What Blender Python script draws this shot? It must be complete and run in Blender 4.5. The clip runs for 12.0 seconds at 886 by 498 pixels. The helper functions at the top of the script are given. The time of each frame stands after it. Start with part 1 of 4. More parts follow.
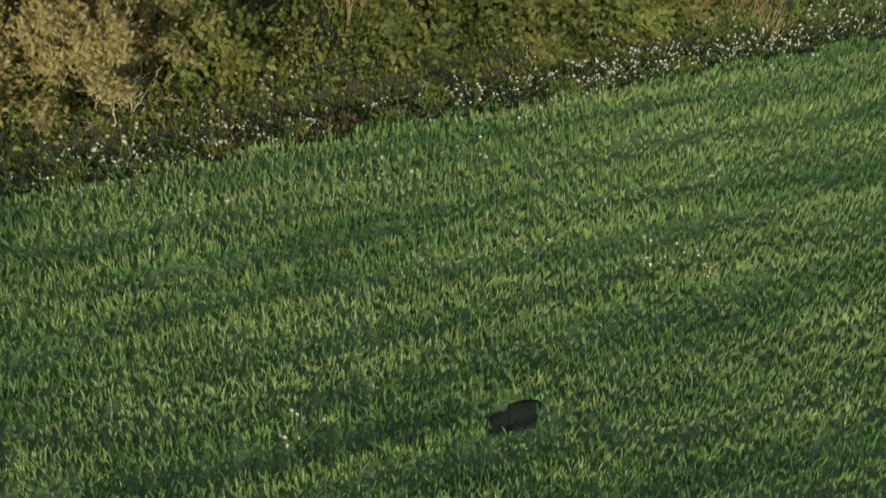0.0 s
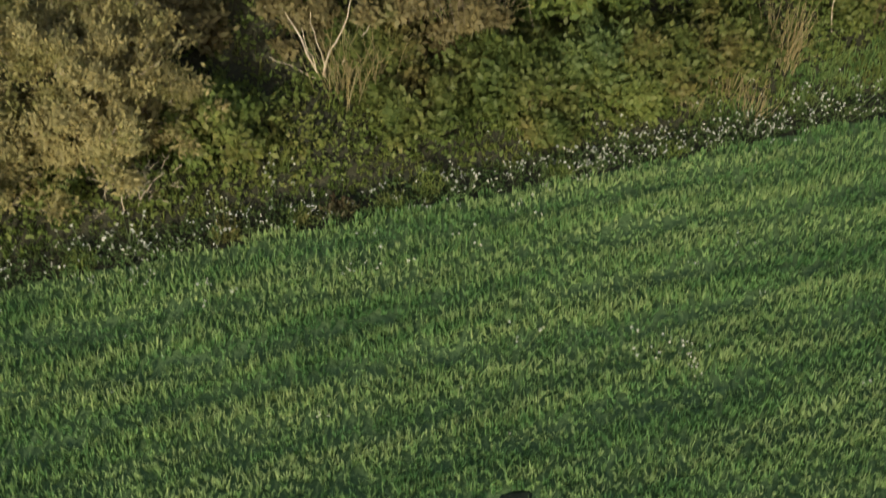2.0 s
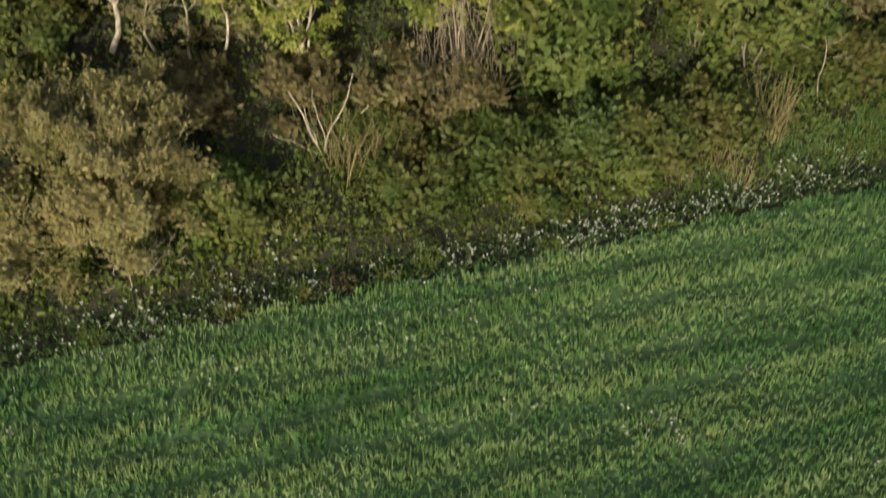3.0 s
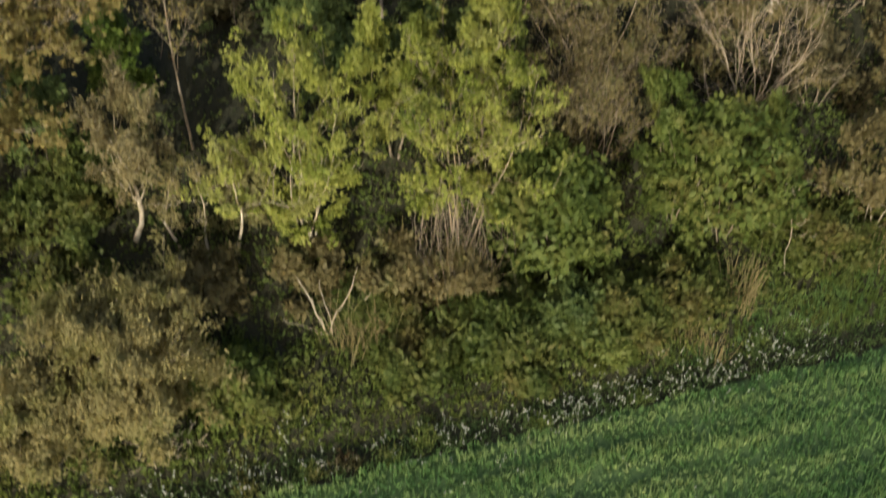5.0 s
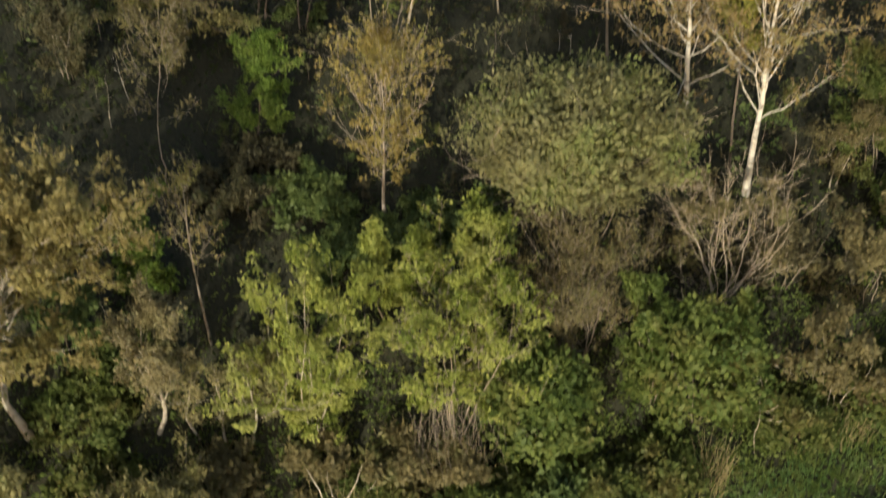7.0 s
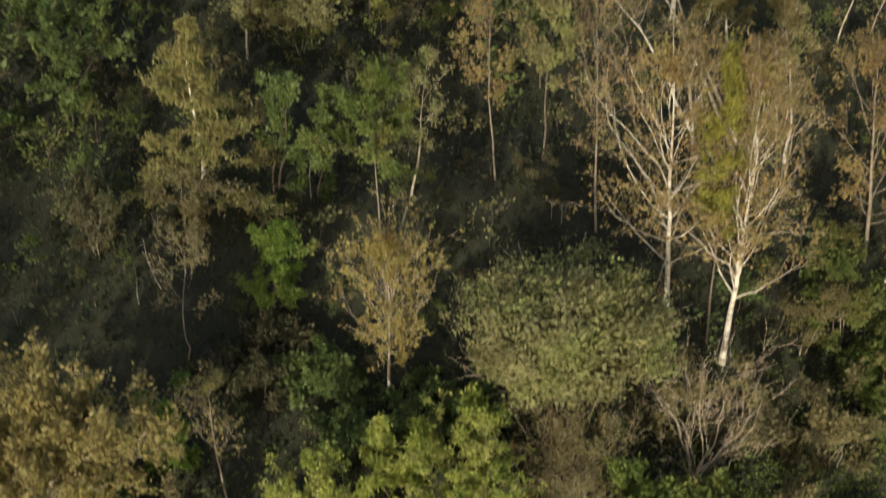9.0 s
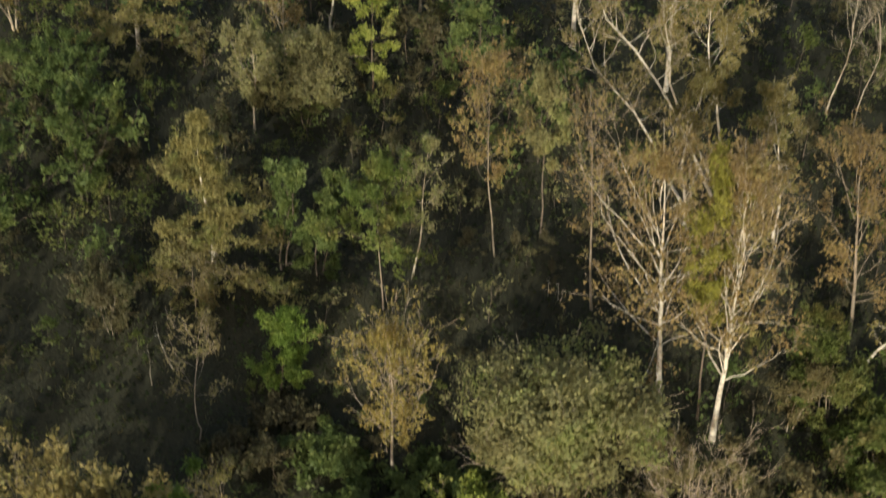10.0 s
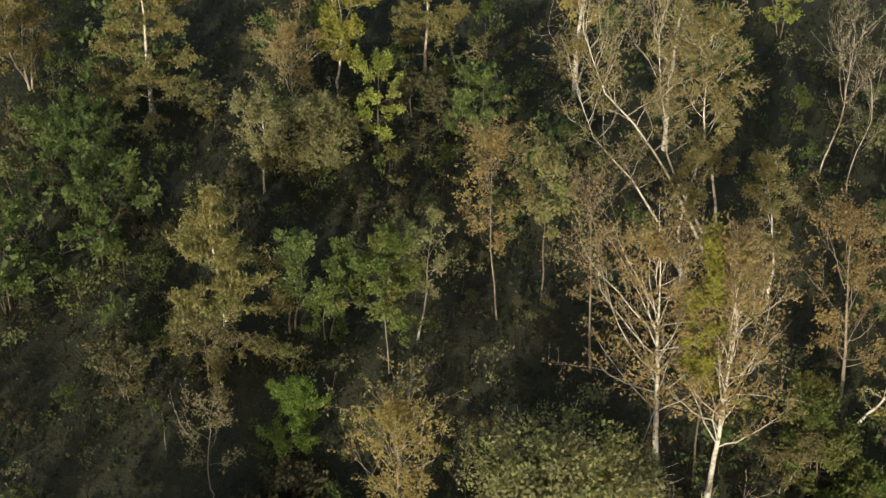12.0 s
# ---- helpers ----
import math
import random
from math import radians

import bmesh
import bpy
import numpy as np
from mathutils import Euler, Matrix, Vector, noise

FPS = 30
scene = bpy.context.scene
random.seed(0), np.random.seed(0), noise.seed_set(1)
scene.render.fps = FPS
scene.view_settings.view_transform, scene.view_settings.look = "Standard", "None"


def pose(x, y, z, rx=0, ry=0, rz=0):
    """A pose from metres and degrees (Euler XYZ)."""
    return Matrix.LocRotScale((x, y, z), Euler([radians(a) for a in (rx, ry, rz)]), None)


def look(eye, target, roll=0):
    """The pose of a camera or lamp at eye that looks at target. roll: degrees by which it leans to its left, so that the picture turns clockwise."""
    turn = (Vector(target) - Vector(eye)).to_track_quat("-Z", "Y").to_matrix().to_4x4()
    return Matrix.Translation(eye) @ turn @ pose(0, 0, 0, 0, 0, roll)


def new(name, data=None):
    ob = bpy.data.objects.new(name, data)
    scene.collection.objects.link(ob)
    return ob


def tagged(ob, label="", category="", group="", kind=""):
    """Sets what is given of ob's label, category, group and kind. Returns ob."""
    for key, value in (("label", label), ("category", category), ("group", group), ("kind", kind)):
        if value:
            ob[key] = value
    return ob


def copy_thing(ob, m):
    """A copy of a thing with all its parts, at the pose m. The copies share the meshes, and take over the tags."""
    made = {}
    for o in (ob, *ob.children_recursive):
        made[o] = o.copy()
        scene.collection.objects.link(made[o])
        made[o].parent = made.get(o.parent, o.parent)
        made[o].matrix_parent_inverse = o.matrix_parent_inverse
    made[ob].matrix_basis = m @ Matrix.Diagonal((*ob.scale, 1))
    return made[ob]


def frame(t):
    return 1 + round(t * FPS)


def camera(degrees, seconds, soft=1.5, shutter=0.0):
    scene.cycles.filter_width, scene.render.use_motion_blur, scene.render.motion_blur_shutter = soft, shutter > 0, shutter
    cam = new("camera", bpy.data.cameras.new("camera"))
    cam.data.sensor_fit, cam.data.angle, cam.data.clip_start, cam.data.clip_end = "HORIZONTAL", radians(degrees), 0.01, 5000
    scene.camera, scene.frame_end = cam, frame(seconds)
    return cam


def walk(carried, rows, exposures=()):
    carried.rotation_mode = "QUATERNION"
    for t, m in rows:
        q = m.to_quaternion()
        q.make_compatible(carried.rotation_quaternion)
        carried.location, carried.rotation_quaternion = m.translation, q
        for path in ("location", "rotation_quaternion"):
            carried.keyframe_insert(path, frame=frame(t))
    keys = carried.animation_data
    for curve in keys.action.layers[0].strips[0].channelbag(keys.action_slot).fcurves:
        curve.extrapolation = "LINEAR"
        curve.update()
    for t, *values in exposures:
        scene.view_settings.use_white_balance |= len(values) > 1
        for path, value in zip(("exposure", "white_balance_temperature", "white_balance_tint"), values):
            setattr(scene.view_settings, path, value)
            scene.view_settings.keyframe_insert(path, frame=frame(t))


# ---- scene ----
cam = camera(34.0, 12.0, soft=1.6, shutter=1.0)
# seconds, height of the eye, pitch, roll, yaw: the camera climbs straight up over the field
ROWS = [
    (0.0, 15.890, -37.244, 0.571, 0.114),
    (0.5, 16.366, -37.147, 0.606, 0.087),
    (1.0, 16.640, -37.057, 0.645, 0.040),
    (1.5, 17.065, -36.957, 0.693, -0.013),
    (2.0, 17.769, -36.841, 0.743, -0.055),
    (2.5, 18.590, -36.688, 0.790, -0.096),
    (3.0, 19.511, -36.475, 0.821, -0.143),
    (5.0, 24.721, -36.203, 0.856, -0.215),
    (5.5, 26.244, -35.956, 0.843, -0.243),
    (6.0, 27.647, -35.761, 0.812, -0.253),
    (6.5, 29.108, -35.608, 0.810, -0.264),
    (7.0, 30.721, -35.491, 0.801, -0.229),
    (9.0, 37.841, -35.408, 0.724, -0.087),
    (9.5, 39.646, -35.366, 0.697, -0.043),
    (10.0, 41.485, -35.353, 0.666, 0.002),
    (10.5, 43.320, -35.358, 0.641, 0.040),
    (11.0, 44.457, -35.370, 0.603, 0.097),
    (11.5, 44.701, -35.390, 0.566, 0.154),
    (12.0, 44.810, -35.413, 0.531, 0.229),
]


def eye_pose(z, pitch, roll, yaw):
    p, y = radians(pitch), radians(yaw)
    ahead = Vector((-math.sin(y) * math.cos(p), math.cos(y) * math.cos(p), math.sin(p)))
    return look((0, 0, z), Vector((0, 0, z)) + ahead * 10, roll)


EXPOSURE = 0.29
walk(cam, [(t, eye_pose(z, pitch, roll, yaw)) for t, z, pitch, roll, yaw in ROWS], [(0.0, EXPOSURE), (12.0, EXPOSURE)])

# ---- light: a low warm sun behind the camera, clear evening sky ----
SUN_UP, SUN_FROM = 15.0, 192.0  # degrees above the horizon; compass bearing (0 = +y, clockwise) the sun stands at
world = bpy.data.worlds.new("evening_sky")
scene.world = world
world.use_nodes = True
sky = world.node_tree.nodes.new("ShaderNodeTexSky")
sky.sky_type, sky.sun_disc = "NISHITA", False
sky.sun_elevation, sky.sun_rotation = radians(SUN_UP), radians(SUN_FROM)
back = world.node_tree.nodes["Background"]
sky.ozone_density, sky.dust_density = 0.35, 2.0  # hazy evening air
back.inputs["Strength"].default_value = 0.15
world.node_tree.links.new(sky.outputs[0], back.inputs["Color"])
sun = new("sun", bpy.data.lights.new("sun", "SUN"))
sun.data.energy, sun.data.angle, sun.data.color = 3.65, radians(0.8), (0.97, 0.93, 0.76)
sun_at = Vector((math.sin(radians(SUN_FROM)) * math.cos(radians(SUN_UP)), math.cos(radians(SUN_FROM)) * math.cos(radians(SUN_UP)), math.sin(radians(SUN_UP))))
sun.matrix_world = look(sun_at * 100, (0, 0, 0))

# ---- materials ----


def material(name):
    m = bpy.data.materials.new(name)
    m.use_nodes = True
    return m, m.node_tree.nodes, m.node_tree.links, m.node_tree.nodes["Principled BSDF"]


def ramp_of(nodes, colours):
    r = nodes.new("ShaderNodeValToRGB")
    while len(r.color_ramp.elements) < len(colours):
        r.color_ramp.elements.new(0.5)
    for i, c in enumerate(colours):
        r.color_ramp.elements[i].position = i / (len(colours) - 1)
        r.color_ramp.elements[i].color = (*c, 1)
    return r


def leaf_material(name, colours, clump=1.0, through_light=0.5, rough=0.55, streak=False, gain=1.6, vary=0.24):
    """Leaves: each its own tint out of the ramp, clumps leaning to one side of it; some light comes through."""
    m, nodes, links, bsdf = material(name)
    geo, info = nodes.new("ShaderNodeNewGeometry"), nodes.new("ShaderNodeObjectInfo")
    tex = nodes.new("ShaderNodeTexNoise")
    tex.inputs["Scale"].default_value, tex.inputs["Detail"].default_value = clump, 2.0
    if streak:  # drawn out along the field's edge
        turn = nodes.new("ShaderNodeMapping")
        turn.vector_type = "TEXTURE"
        turn.inputs["Rotation"].default_value = (0, 0, math.atan(0.36))
        turn.inputs["Scale"].default_value = (12.0, 1.0, 1.0)
        turn.inputs["Location"].default_value = (5.0, 13.0, 0)
        links.new(geo.outputs["Position"], turn.inputs[0])
        links.new(turn.outputs[0], tex.inputs["Vector"])
    else:
        links.new(geo.outputs["Position"], tex.inputs["Vector"])
    a = nodes.new("ShaderNodeMath")
    a.operation = "MULTIPLY_ADD"
    a.inputs[1].default_value, a.inputs[2].default_value = vary, 0.49 - 0.5 * vary - 0.5 * gain
    links.new(geo.outputs["Random Per Island"], a.inputs[0])
    b = nodes.new("ShaderNodeMath")
    b.operation = "MULTIPLY_ADD"
    b.inputs[1].default_value = gain
    links.new(tex.outputs["Fac"], b.inputs[0])
    links.new(a.outputs[0], b.inputs[2])
    c = nodes.new("ShaderNodeMath")
    c.operation = "MULTIPLY_ADD"
    c.inputs[1].default_value = 0.2
    links.new(info.outputs["Random"], c.inputs[0])
    links.new(b.outputs[0], c.inputs[2])
    r = ramp_of(nodes, colours)
    links.new(c.outputs[0], r.inputs[0])
    links.new(r.outputs[0], bsdf.inputs["Base Color"])
    bsdf.inputs["Roughness"].default_value = rough
    bsdf.inputs["Specular IOR Level"].default_value = 0.25
    tr = nodes.new("ShaderNodeBsdfTranslucent")
    links.new(r.outputs[0], tr.inputs["Color"])
    mix = nodes.new("ShaderNodeMixShader")
    mix.inputs[0].default_value = through_light
    links.new(bsdf.outputs[0], mix.inputs[1])
    links.new(tr.outputs[0], mix.inputs[2])
    links.new(mix.outputs[0], nodes["Material Output"].inputs["Surface"])
    return m


def bark_material(name, light, dark, scale=6.0, bands=0.5):
    """Bark: pale and dark patches stretched round the stem, with fine relief."""
    m, nodes, links, bsdf = material(name)
    co, mp = nodes.new("ShaderNodeTexCoord"), nodes.new("ShaderNodeMapping")
    mp.inputs["Scale"].default_value = (scale * bands, scale * bands, scale)
    links.new(co.outputs["Object"], mp.inputs[0])
    tex = nodes.new("ShaderNodeTexNoise")
    tex.inputs["Scale"].default_value, tex.inputs["Detail"].default_value = 1.0, 5.0
    links.new(mp.outputs[0], tex.inputs["Vector"])
    r = ramp_of(nodes, [dark, tuple((p + q) / 2 for p, q in zip(dark, light)), light, light])
    r.color_ramp.elements[0].position, r.color_ramp.elements[1].position, r.color_ramp.elements[2].position = 0.3, 0.42, 0.52
    links.new(tex.outputs["Fac"], r.inputs[0])
    links.new(r.outputs[0], bsdf.inputs["Base Color"])
    bsdf.inputs["Roughness"].default_value = 0.85
    bump = nodes.new("ShaderNodeBump")
    bump.inputs["Strength"].default_value, bump.inputs["Distance"].default_value = 0.5, 0.02
    links.new(tex.outputs["Fac"], bump.inputs["Height"])
    links.new(bump.outputs[0], bsdf.inputs["Normal"])
    return m


LEAF = {
    "copper": leaf_material("leaves_copper", [(0.13, 0.084, 0.036), (0.248, 0.17, 0.071), (0.325, 0.243, 0.10), (0.275, 0.25, 0.086)]),
    "gold": leaf_material("leaves_gold", [(0.14, 0.10, 0.03), (0.27, 0.205, 0.06), (0.34, 0.28, 0.085), (0.25, 0.25, 0.07)]),
    "maple": leaf_material("leaves_maple", [(0.15, 0.117, 0.042), (0.242, 0.195, 0.072), (0.30, 0.252, 0.096), (0.24, 0.23, 0.078)]),
    "yellowgreen": leaf_material("leaves_yellow_green", [(0.138, 0.129, 0.030), (0.232, 0.224, 0.043), (0.292, 0.275, 0.060)]),
    "lime": leaf_material("leaves_lime", [(0.13, 0.17, 0.034), (0.245, 0.29, 0.058), (0.355, 0.375, 0.09), (0.31, 0.315, 0.10)], clump=0.7, gain=1.9),
    "green": leaf_material("leaves_green", [(0.055, 0.088, 0.03), (0.118, 0.162, 0.05), (0.19, 0.228, 0.072)]),
    "fresh": leaf_material("leaves_fresh_green", [(0.072, 0.12, 0.026), (0.155, 0.23, 0.042), (0.245, 0.305, 0.072)]),
    "olive": leaf_material("leaves_olive", [(0.125, 0.115, 0.052), (0.215, 0.20, 0.09), (0.285, 0.272, 0.118), (0.22, 0.25, 0.08)], clump=0.6, gain=2.2),
    "beige": leaf_material("leaves_beige", [(0.16, 0.137, 0.055), (0.267, 0.23, 0.098), (0.332, 0.29, 0.132), (0.235, 0.232, 0.082)]),
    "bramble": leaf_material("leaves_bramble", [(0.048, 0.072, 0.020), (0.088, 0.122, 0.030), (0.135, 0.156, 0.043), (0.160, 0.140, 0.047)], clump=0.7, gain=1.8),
    "elder": leaf_material("leaves_elder", [(0.058, 0.088, 0.024), (0.108, 0.152, 0.036), (0.165, 0.200, 0.052), (0.185, 0.178, 0.054)], clump=0.7, gain=1.9),
    "blush": leaf_material("leaves_blush", [(0.13, 0.11, 0.054), (0.22, 0.187, 0.092), (0.275, 0.235, 0.12), (0.205, 0.195, 0.077)]),
    # brown kept dark: part of the undergrowth's shade is in this tint
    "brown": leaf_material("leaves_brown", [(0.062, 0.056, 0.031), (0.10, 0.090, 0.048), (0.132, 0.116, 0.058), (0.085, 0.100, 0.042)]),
    "tan": leaf_material("leaves_tan", [(0.10, 0.085, 0.04), (0.17, 0.145, 0.065), (0.22, 0.185, 0.085), (0.145, 0.155, 0.055)]),
    "haze": leaf_material("leaves_thin_gold", [(0.13, 0.105, 0.04), (0.21, 0.175, 0.065), (0.27, 0.23, 0.09), (0.20, 0.20, 0.07)]),
    "needle": leaf_material("larch_needles", [(0.13, 0.115, 0.042), (0.235, 0.208, 0.075), (0.295, 0.26, 0.10), (0.19, 0.205, 0.066)]),
}
BARK = {
    "birch": bark_material("birch_bark", (0.62, 0.56, 0.46), (0.20, 0.16, 0.12), 5.0, 0.4),
    "pale": bark_material("pale_bark", (0.48, 0.41, 0.31), (0.22, 0.17, 0.12), 5.0, 1.6),
    "grey": bark_material("grey_brown_bark", (0.26, 0.21, 0.155), (0.11, 0.085, 0.06), 7.0, 1.6),
    "twig": bark_material("twig_bark", (0.42, 0.34, 0.25), (0.24, 0.18, 0.12), 7.0, 1.6),
    "ash": bark_material("ash_grey_bark", (0.37, 0.30, 0.235), (0.19, 0.15, 0.11), 7.0, 1.6),
    "dark": bark_material("dark_bark", (0.13, 0.10, 0.075), (0.05, 0.04, 0.03), 7.0, 1.6),
}
GRASS = leaf_material("meadow_grass", [(0.064, 0.150, 0.050), (0.126, 0.248, 0.084), (0.218, 0.335, 0.120), (0.325, 0.415, 0.172)], clump=1.9, through_light=0.45, rough=0.5, streak=True, gain=2.2, vary=0.46)
LONG = leaf_material("long_grass", [(0.050, 0.108, 0.034), (0.092, 0.172, 0.052), (0.150, 0.230, 0.072), (0.205, 0.238, 0.090)], clump=1.2, through_light=0.4)
RANK = leaf_material("rank_grass", [(0.065, 0.098, 0.024), (0.112, 0.160, 0.037), (0.158, 0.188, 0.050), (0.185, 0.165, 0.056)], clump=0.8)
STRAW = leaf_material("dry_straw", [(0.17, 0.135, 0.06), (0.28, 0.235, 0.11), (0.36, 0.31, 0.16)], through_light=0.15)
HERB = leaf_material("dark_herb_leaves", [(0.032, 0.055, 0.02), (0.06, 0.10, 0.032), (0.095, 0.145, 0.045), (0.10, 0.115, 0.04)], clump=1.4, rough=0.8)
# floor leaves darker than the other leaves, with the wood's shade in their tint
SHADED_FLOOR = leaf_material("floor_leaves", [(0.025, 0.032, 0.014), (0.039, 0.051, 0.019), (0.058, 0.069, 0.025), (0.048, 0.077, 0.023)], clump=0.6, gain=1.8, vary=0.25)
DOCK = leaf_material("reddish_dock", [(0.07, 0.05, 0.03), (0.11, 0.075, 0.04), (0.08, 0.085, 0.035)])
PETAL, _n, _l, _b = material("white_petals")
_b.inputs["Base Color"].default_value, _b.inputs["Roughness"].default_value = (0.47, 0.475, 0.42, 1), 0.8
STALK, _n, _l, _b = material("flower_stalk")
_b.inputs["Base Color"].default_value, _b.inputs["Roughness"].default_value = (0.09, 0.13, 0.04, 1), 0.7


def ground_material():
    """Green turf on the field and the strip beyond its furrow, brown leaf litter in the wood, darkened for tree shade.
    """
    m, nodes, links, bsdf = material("ground_soil")
    geo = nodes.new("ShaderNodeNewGeometry")
    dot = nodes.new("ShaderNodeVectorMath")
    dot.operation = "DOT_PRODUCT"
    dot.inputs[1].default_value = (-0.36 / 1.063, 1 / 1.063, 0)
    links.new(geo.outputs["Position"], dot.inputs[0])
    fine, wide = nodes.new("ShaderNodeTexNoise"), nodes.new("ShaderNodeTexNoise")
    fine.inputs["Scale"].default_value, fine.inputs["Detail"].default_value = 9.0, 6.0
    wide.inputs["Scale"].default_value, wide.inputs["Detail"].default_value = 0.7, 4.0
    links.new(geo.outputs["Position"], fine.inputs["Vector"])
    links.new(geo.outputs["Position"], wide.inputs["Vector"])
    add = nodes.new("ShaderNodeMath")
    add.operation = "MULTIPLY_ADD"
    add.inputs[1].default_value = 0.8
    links.new(wide.outputs["Fac"], add.inputs[0])
    links.new(dot.outputs["Value"], add.inputs[2])
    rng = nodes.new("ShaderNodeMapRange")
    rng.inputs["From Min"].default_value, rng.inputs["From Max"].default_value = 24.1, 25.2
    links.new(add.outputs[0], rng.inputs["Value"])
    furrow = nodes.new("ShaderNodeMath")  # the dark litter colours fill the furrow at the field's edge too
    furrow.operation = "COMPARE"
    furrow.inputs[1].default_value, furrow.inputs[2].default_value = 24.58, 0.45
    links.new(add.outputs[0], furrow.inputs[0])
    bare = nodes.new("ShaderNodeMath")
    bare.operation = "MAXIMUM"
    links.new(rng.outputs[0], bare.inputs[0])
    links.new(furrow.outputs[0], bare.inputs[1])
    turf = ramp_of(nodes, [(0.055, 0.098, 0.034), (0.082, 0.138, 0.046), (0.115, 0.18, 0.06)])
    # litter tints set very dark: the trees' shade is in the colour
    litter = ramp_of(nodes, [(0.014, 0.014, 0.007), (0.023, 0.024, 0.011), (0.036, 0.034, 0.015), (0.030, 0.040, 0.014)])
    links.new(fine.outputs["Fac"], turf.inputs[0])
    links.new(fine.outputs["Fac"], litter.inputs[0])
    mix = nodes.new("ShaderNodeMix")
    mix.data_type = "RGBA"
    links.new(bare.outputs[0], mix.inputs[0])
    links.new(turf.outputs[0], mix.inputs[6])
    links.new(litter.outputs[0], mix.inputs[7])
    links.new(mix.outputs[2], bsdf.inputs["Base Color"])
    bsdf.inputs["Roughness"].default_value = 0.95
    bump = nodes.new("ShaderNodeBump")
    bump.inputs["Distance"].default_value = 0.06
    links.new(fine.outputs["Fac"], bump.inputs["Height"])
    links.new(bump.outputs[0], bsdf.inputs["Normal"])
    return m


# ---- meshes from arrays ----


def mesh_of(name, verts, *face_sets):
    """A mesh out of an array of places and arrays of faces, each set with its own number of corners."""
    me = bpy.data.meshes.new(name)
    verts = np.asarray(verts, np.float32)
    sets = [np.asarray(f, np.int32) for f in face_sets if len(f)]
    me.vertices.add(len(verts))
    me.vertices.foreach_set("co", verts.ravel())
    loops = np.concatenate([f.ravel() for f in sets])
    sizes = np.concatenate([np.full(len(f), f.shape[1], np.int32) for f in sets])
    me.loops.add(len(loops))
    me.loops.foreach_set("vertex_index", loops)
    me.polygons.add(len(sizes))
    me.polygons.foreach_set("loop_start", np.concatenate([[0], np.cumsum(sizes)[:-1]]).astype(np.int32))
    me.update(calc_edges=True)
    me.validate()
    return me


def part(name, mesh, mat, parent, label="", smooth=False, twig=None, twig_from=0):
    if not mesh.materials:
        mesh.materials.append(mat)
        if twig is not None:  # faces from here on have the twigs' bark
            mesh.materials.append(twig)
            mesh.polygons.foreach_set("material_index", (np.arange(len(mesh.polygons)) >= twig_from).astype(np.int32))
        if smooth:
            mesh.polygons.foreach_set("use_smooth", np.ones(len(mesh.polygons), bool))
    ob = new(name, mesh)
    ob.parent = parent
    return tagged(ob, label)


def unit(v):
    return v / (np.linalg.norm(v, axis=-1, keepdims=True) + 1e-9)


def paths(rng, start, way, length, n, wobble, lift):
    """Many winding stems at once: start and way (k, 3), length (k); lift bends them up (or down, minus). Returns (k, n, 3)."""
    k = len(start)
    out = np.empty((k, n, 3))
    out[:, 0] = start
    way = unit(np.asarray(way, float))
    for i in range(1, n):
        way = unit(way + rng.normal(0, wobble, (k, 3)) + np.array([0, 0, lift]))
        out[:, i] = out[:, i - 1] + way * (np.asarray(length) / (n - 1))[:, None]
    return out


def tubes(line, radius, sides):
    """Tapered tubes round many lines: (k, n, 3) and (k, n). Returns places and four-cornered faces."""
    k, n, _ = line.shape
    along = unit(np.gradient(line, axis=1))
    side = unit(np.cross(along, np.array([0.31, 0.87, 0.38])))
    other = np.cross(along, side)
    a = np.arange(sides) * 2 * np.pi / sides
    ring = line[:, :, None] + radius[:, :, None, None] * (np.cos(a)[:, None] * side[:, :, None] + np.sin(a)[:, None] * other[:, :, None])
    idx = np.arange(k * n * sides).reshape(k, n, sides)
    nxt = np.roll(idx, -1, axis=2)
    faces = np.stack([idx[:, :-1], nxt[:, :-1], nxt[:, 1:], idx[:, 1:]], -1).reshape(-1, 4)
    return ring.reshape(-1, 3), faces


def joined(bits):
    verts, faces, at = [], [], 0
    for v, f in bits:
        verts.append(v)
        faces.append(f + at)
        at += len(v)
    return np.concatenate(verts), np.concatenate(faces)


def leaves(rng, at, size, slim=0.55, up=0.5, hang=0.0, out=0.0):
    """Pointed leaves at the places given: each four corners, with its own turn and size; out turns their faces away from the crown's middle."""
    k = len(at)
    way = unit(rng.normal(0, 1, (k, 3)) + np.array([0, 0, -hang]))
    face = unit(rng.normal(0, 1, (k, 3)) + np.array([0, 0, up]) + out)
    side = unit(np.cross(face, way))
    length = size * rng.uniform(0.6, 1.35, (k, 1))
    mid = at + way * length * 0.45
    verts = np.stack([at, mid + side * length * slim * 0.5, at + way * length, mid - side * length * slim * 0.5], 1)
    return verts.reshape(-1, 3), np.arange(k * 4).reshape(k, 4)


def along_lines(rng, line, count, low=0.15):
    """Places on the lines, count to each."""
    k, n, _ = line.shape
    t = rng.uniform(low, 1, (k, count)) * (n - 1)
    i = np.minimum(t.astype(int), n - 2)
    fr = (t - i)[..., None]
    rows = np.arange(k)[:, None]
    return line[rows, i] * (1 - fr) + line[rows, i + 1] * fr, unit(line[rows, i + 1] - line[rows, i])


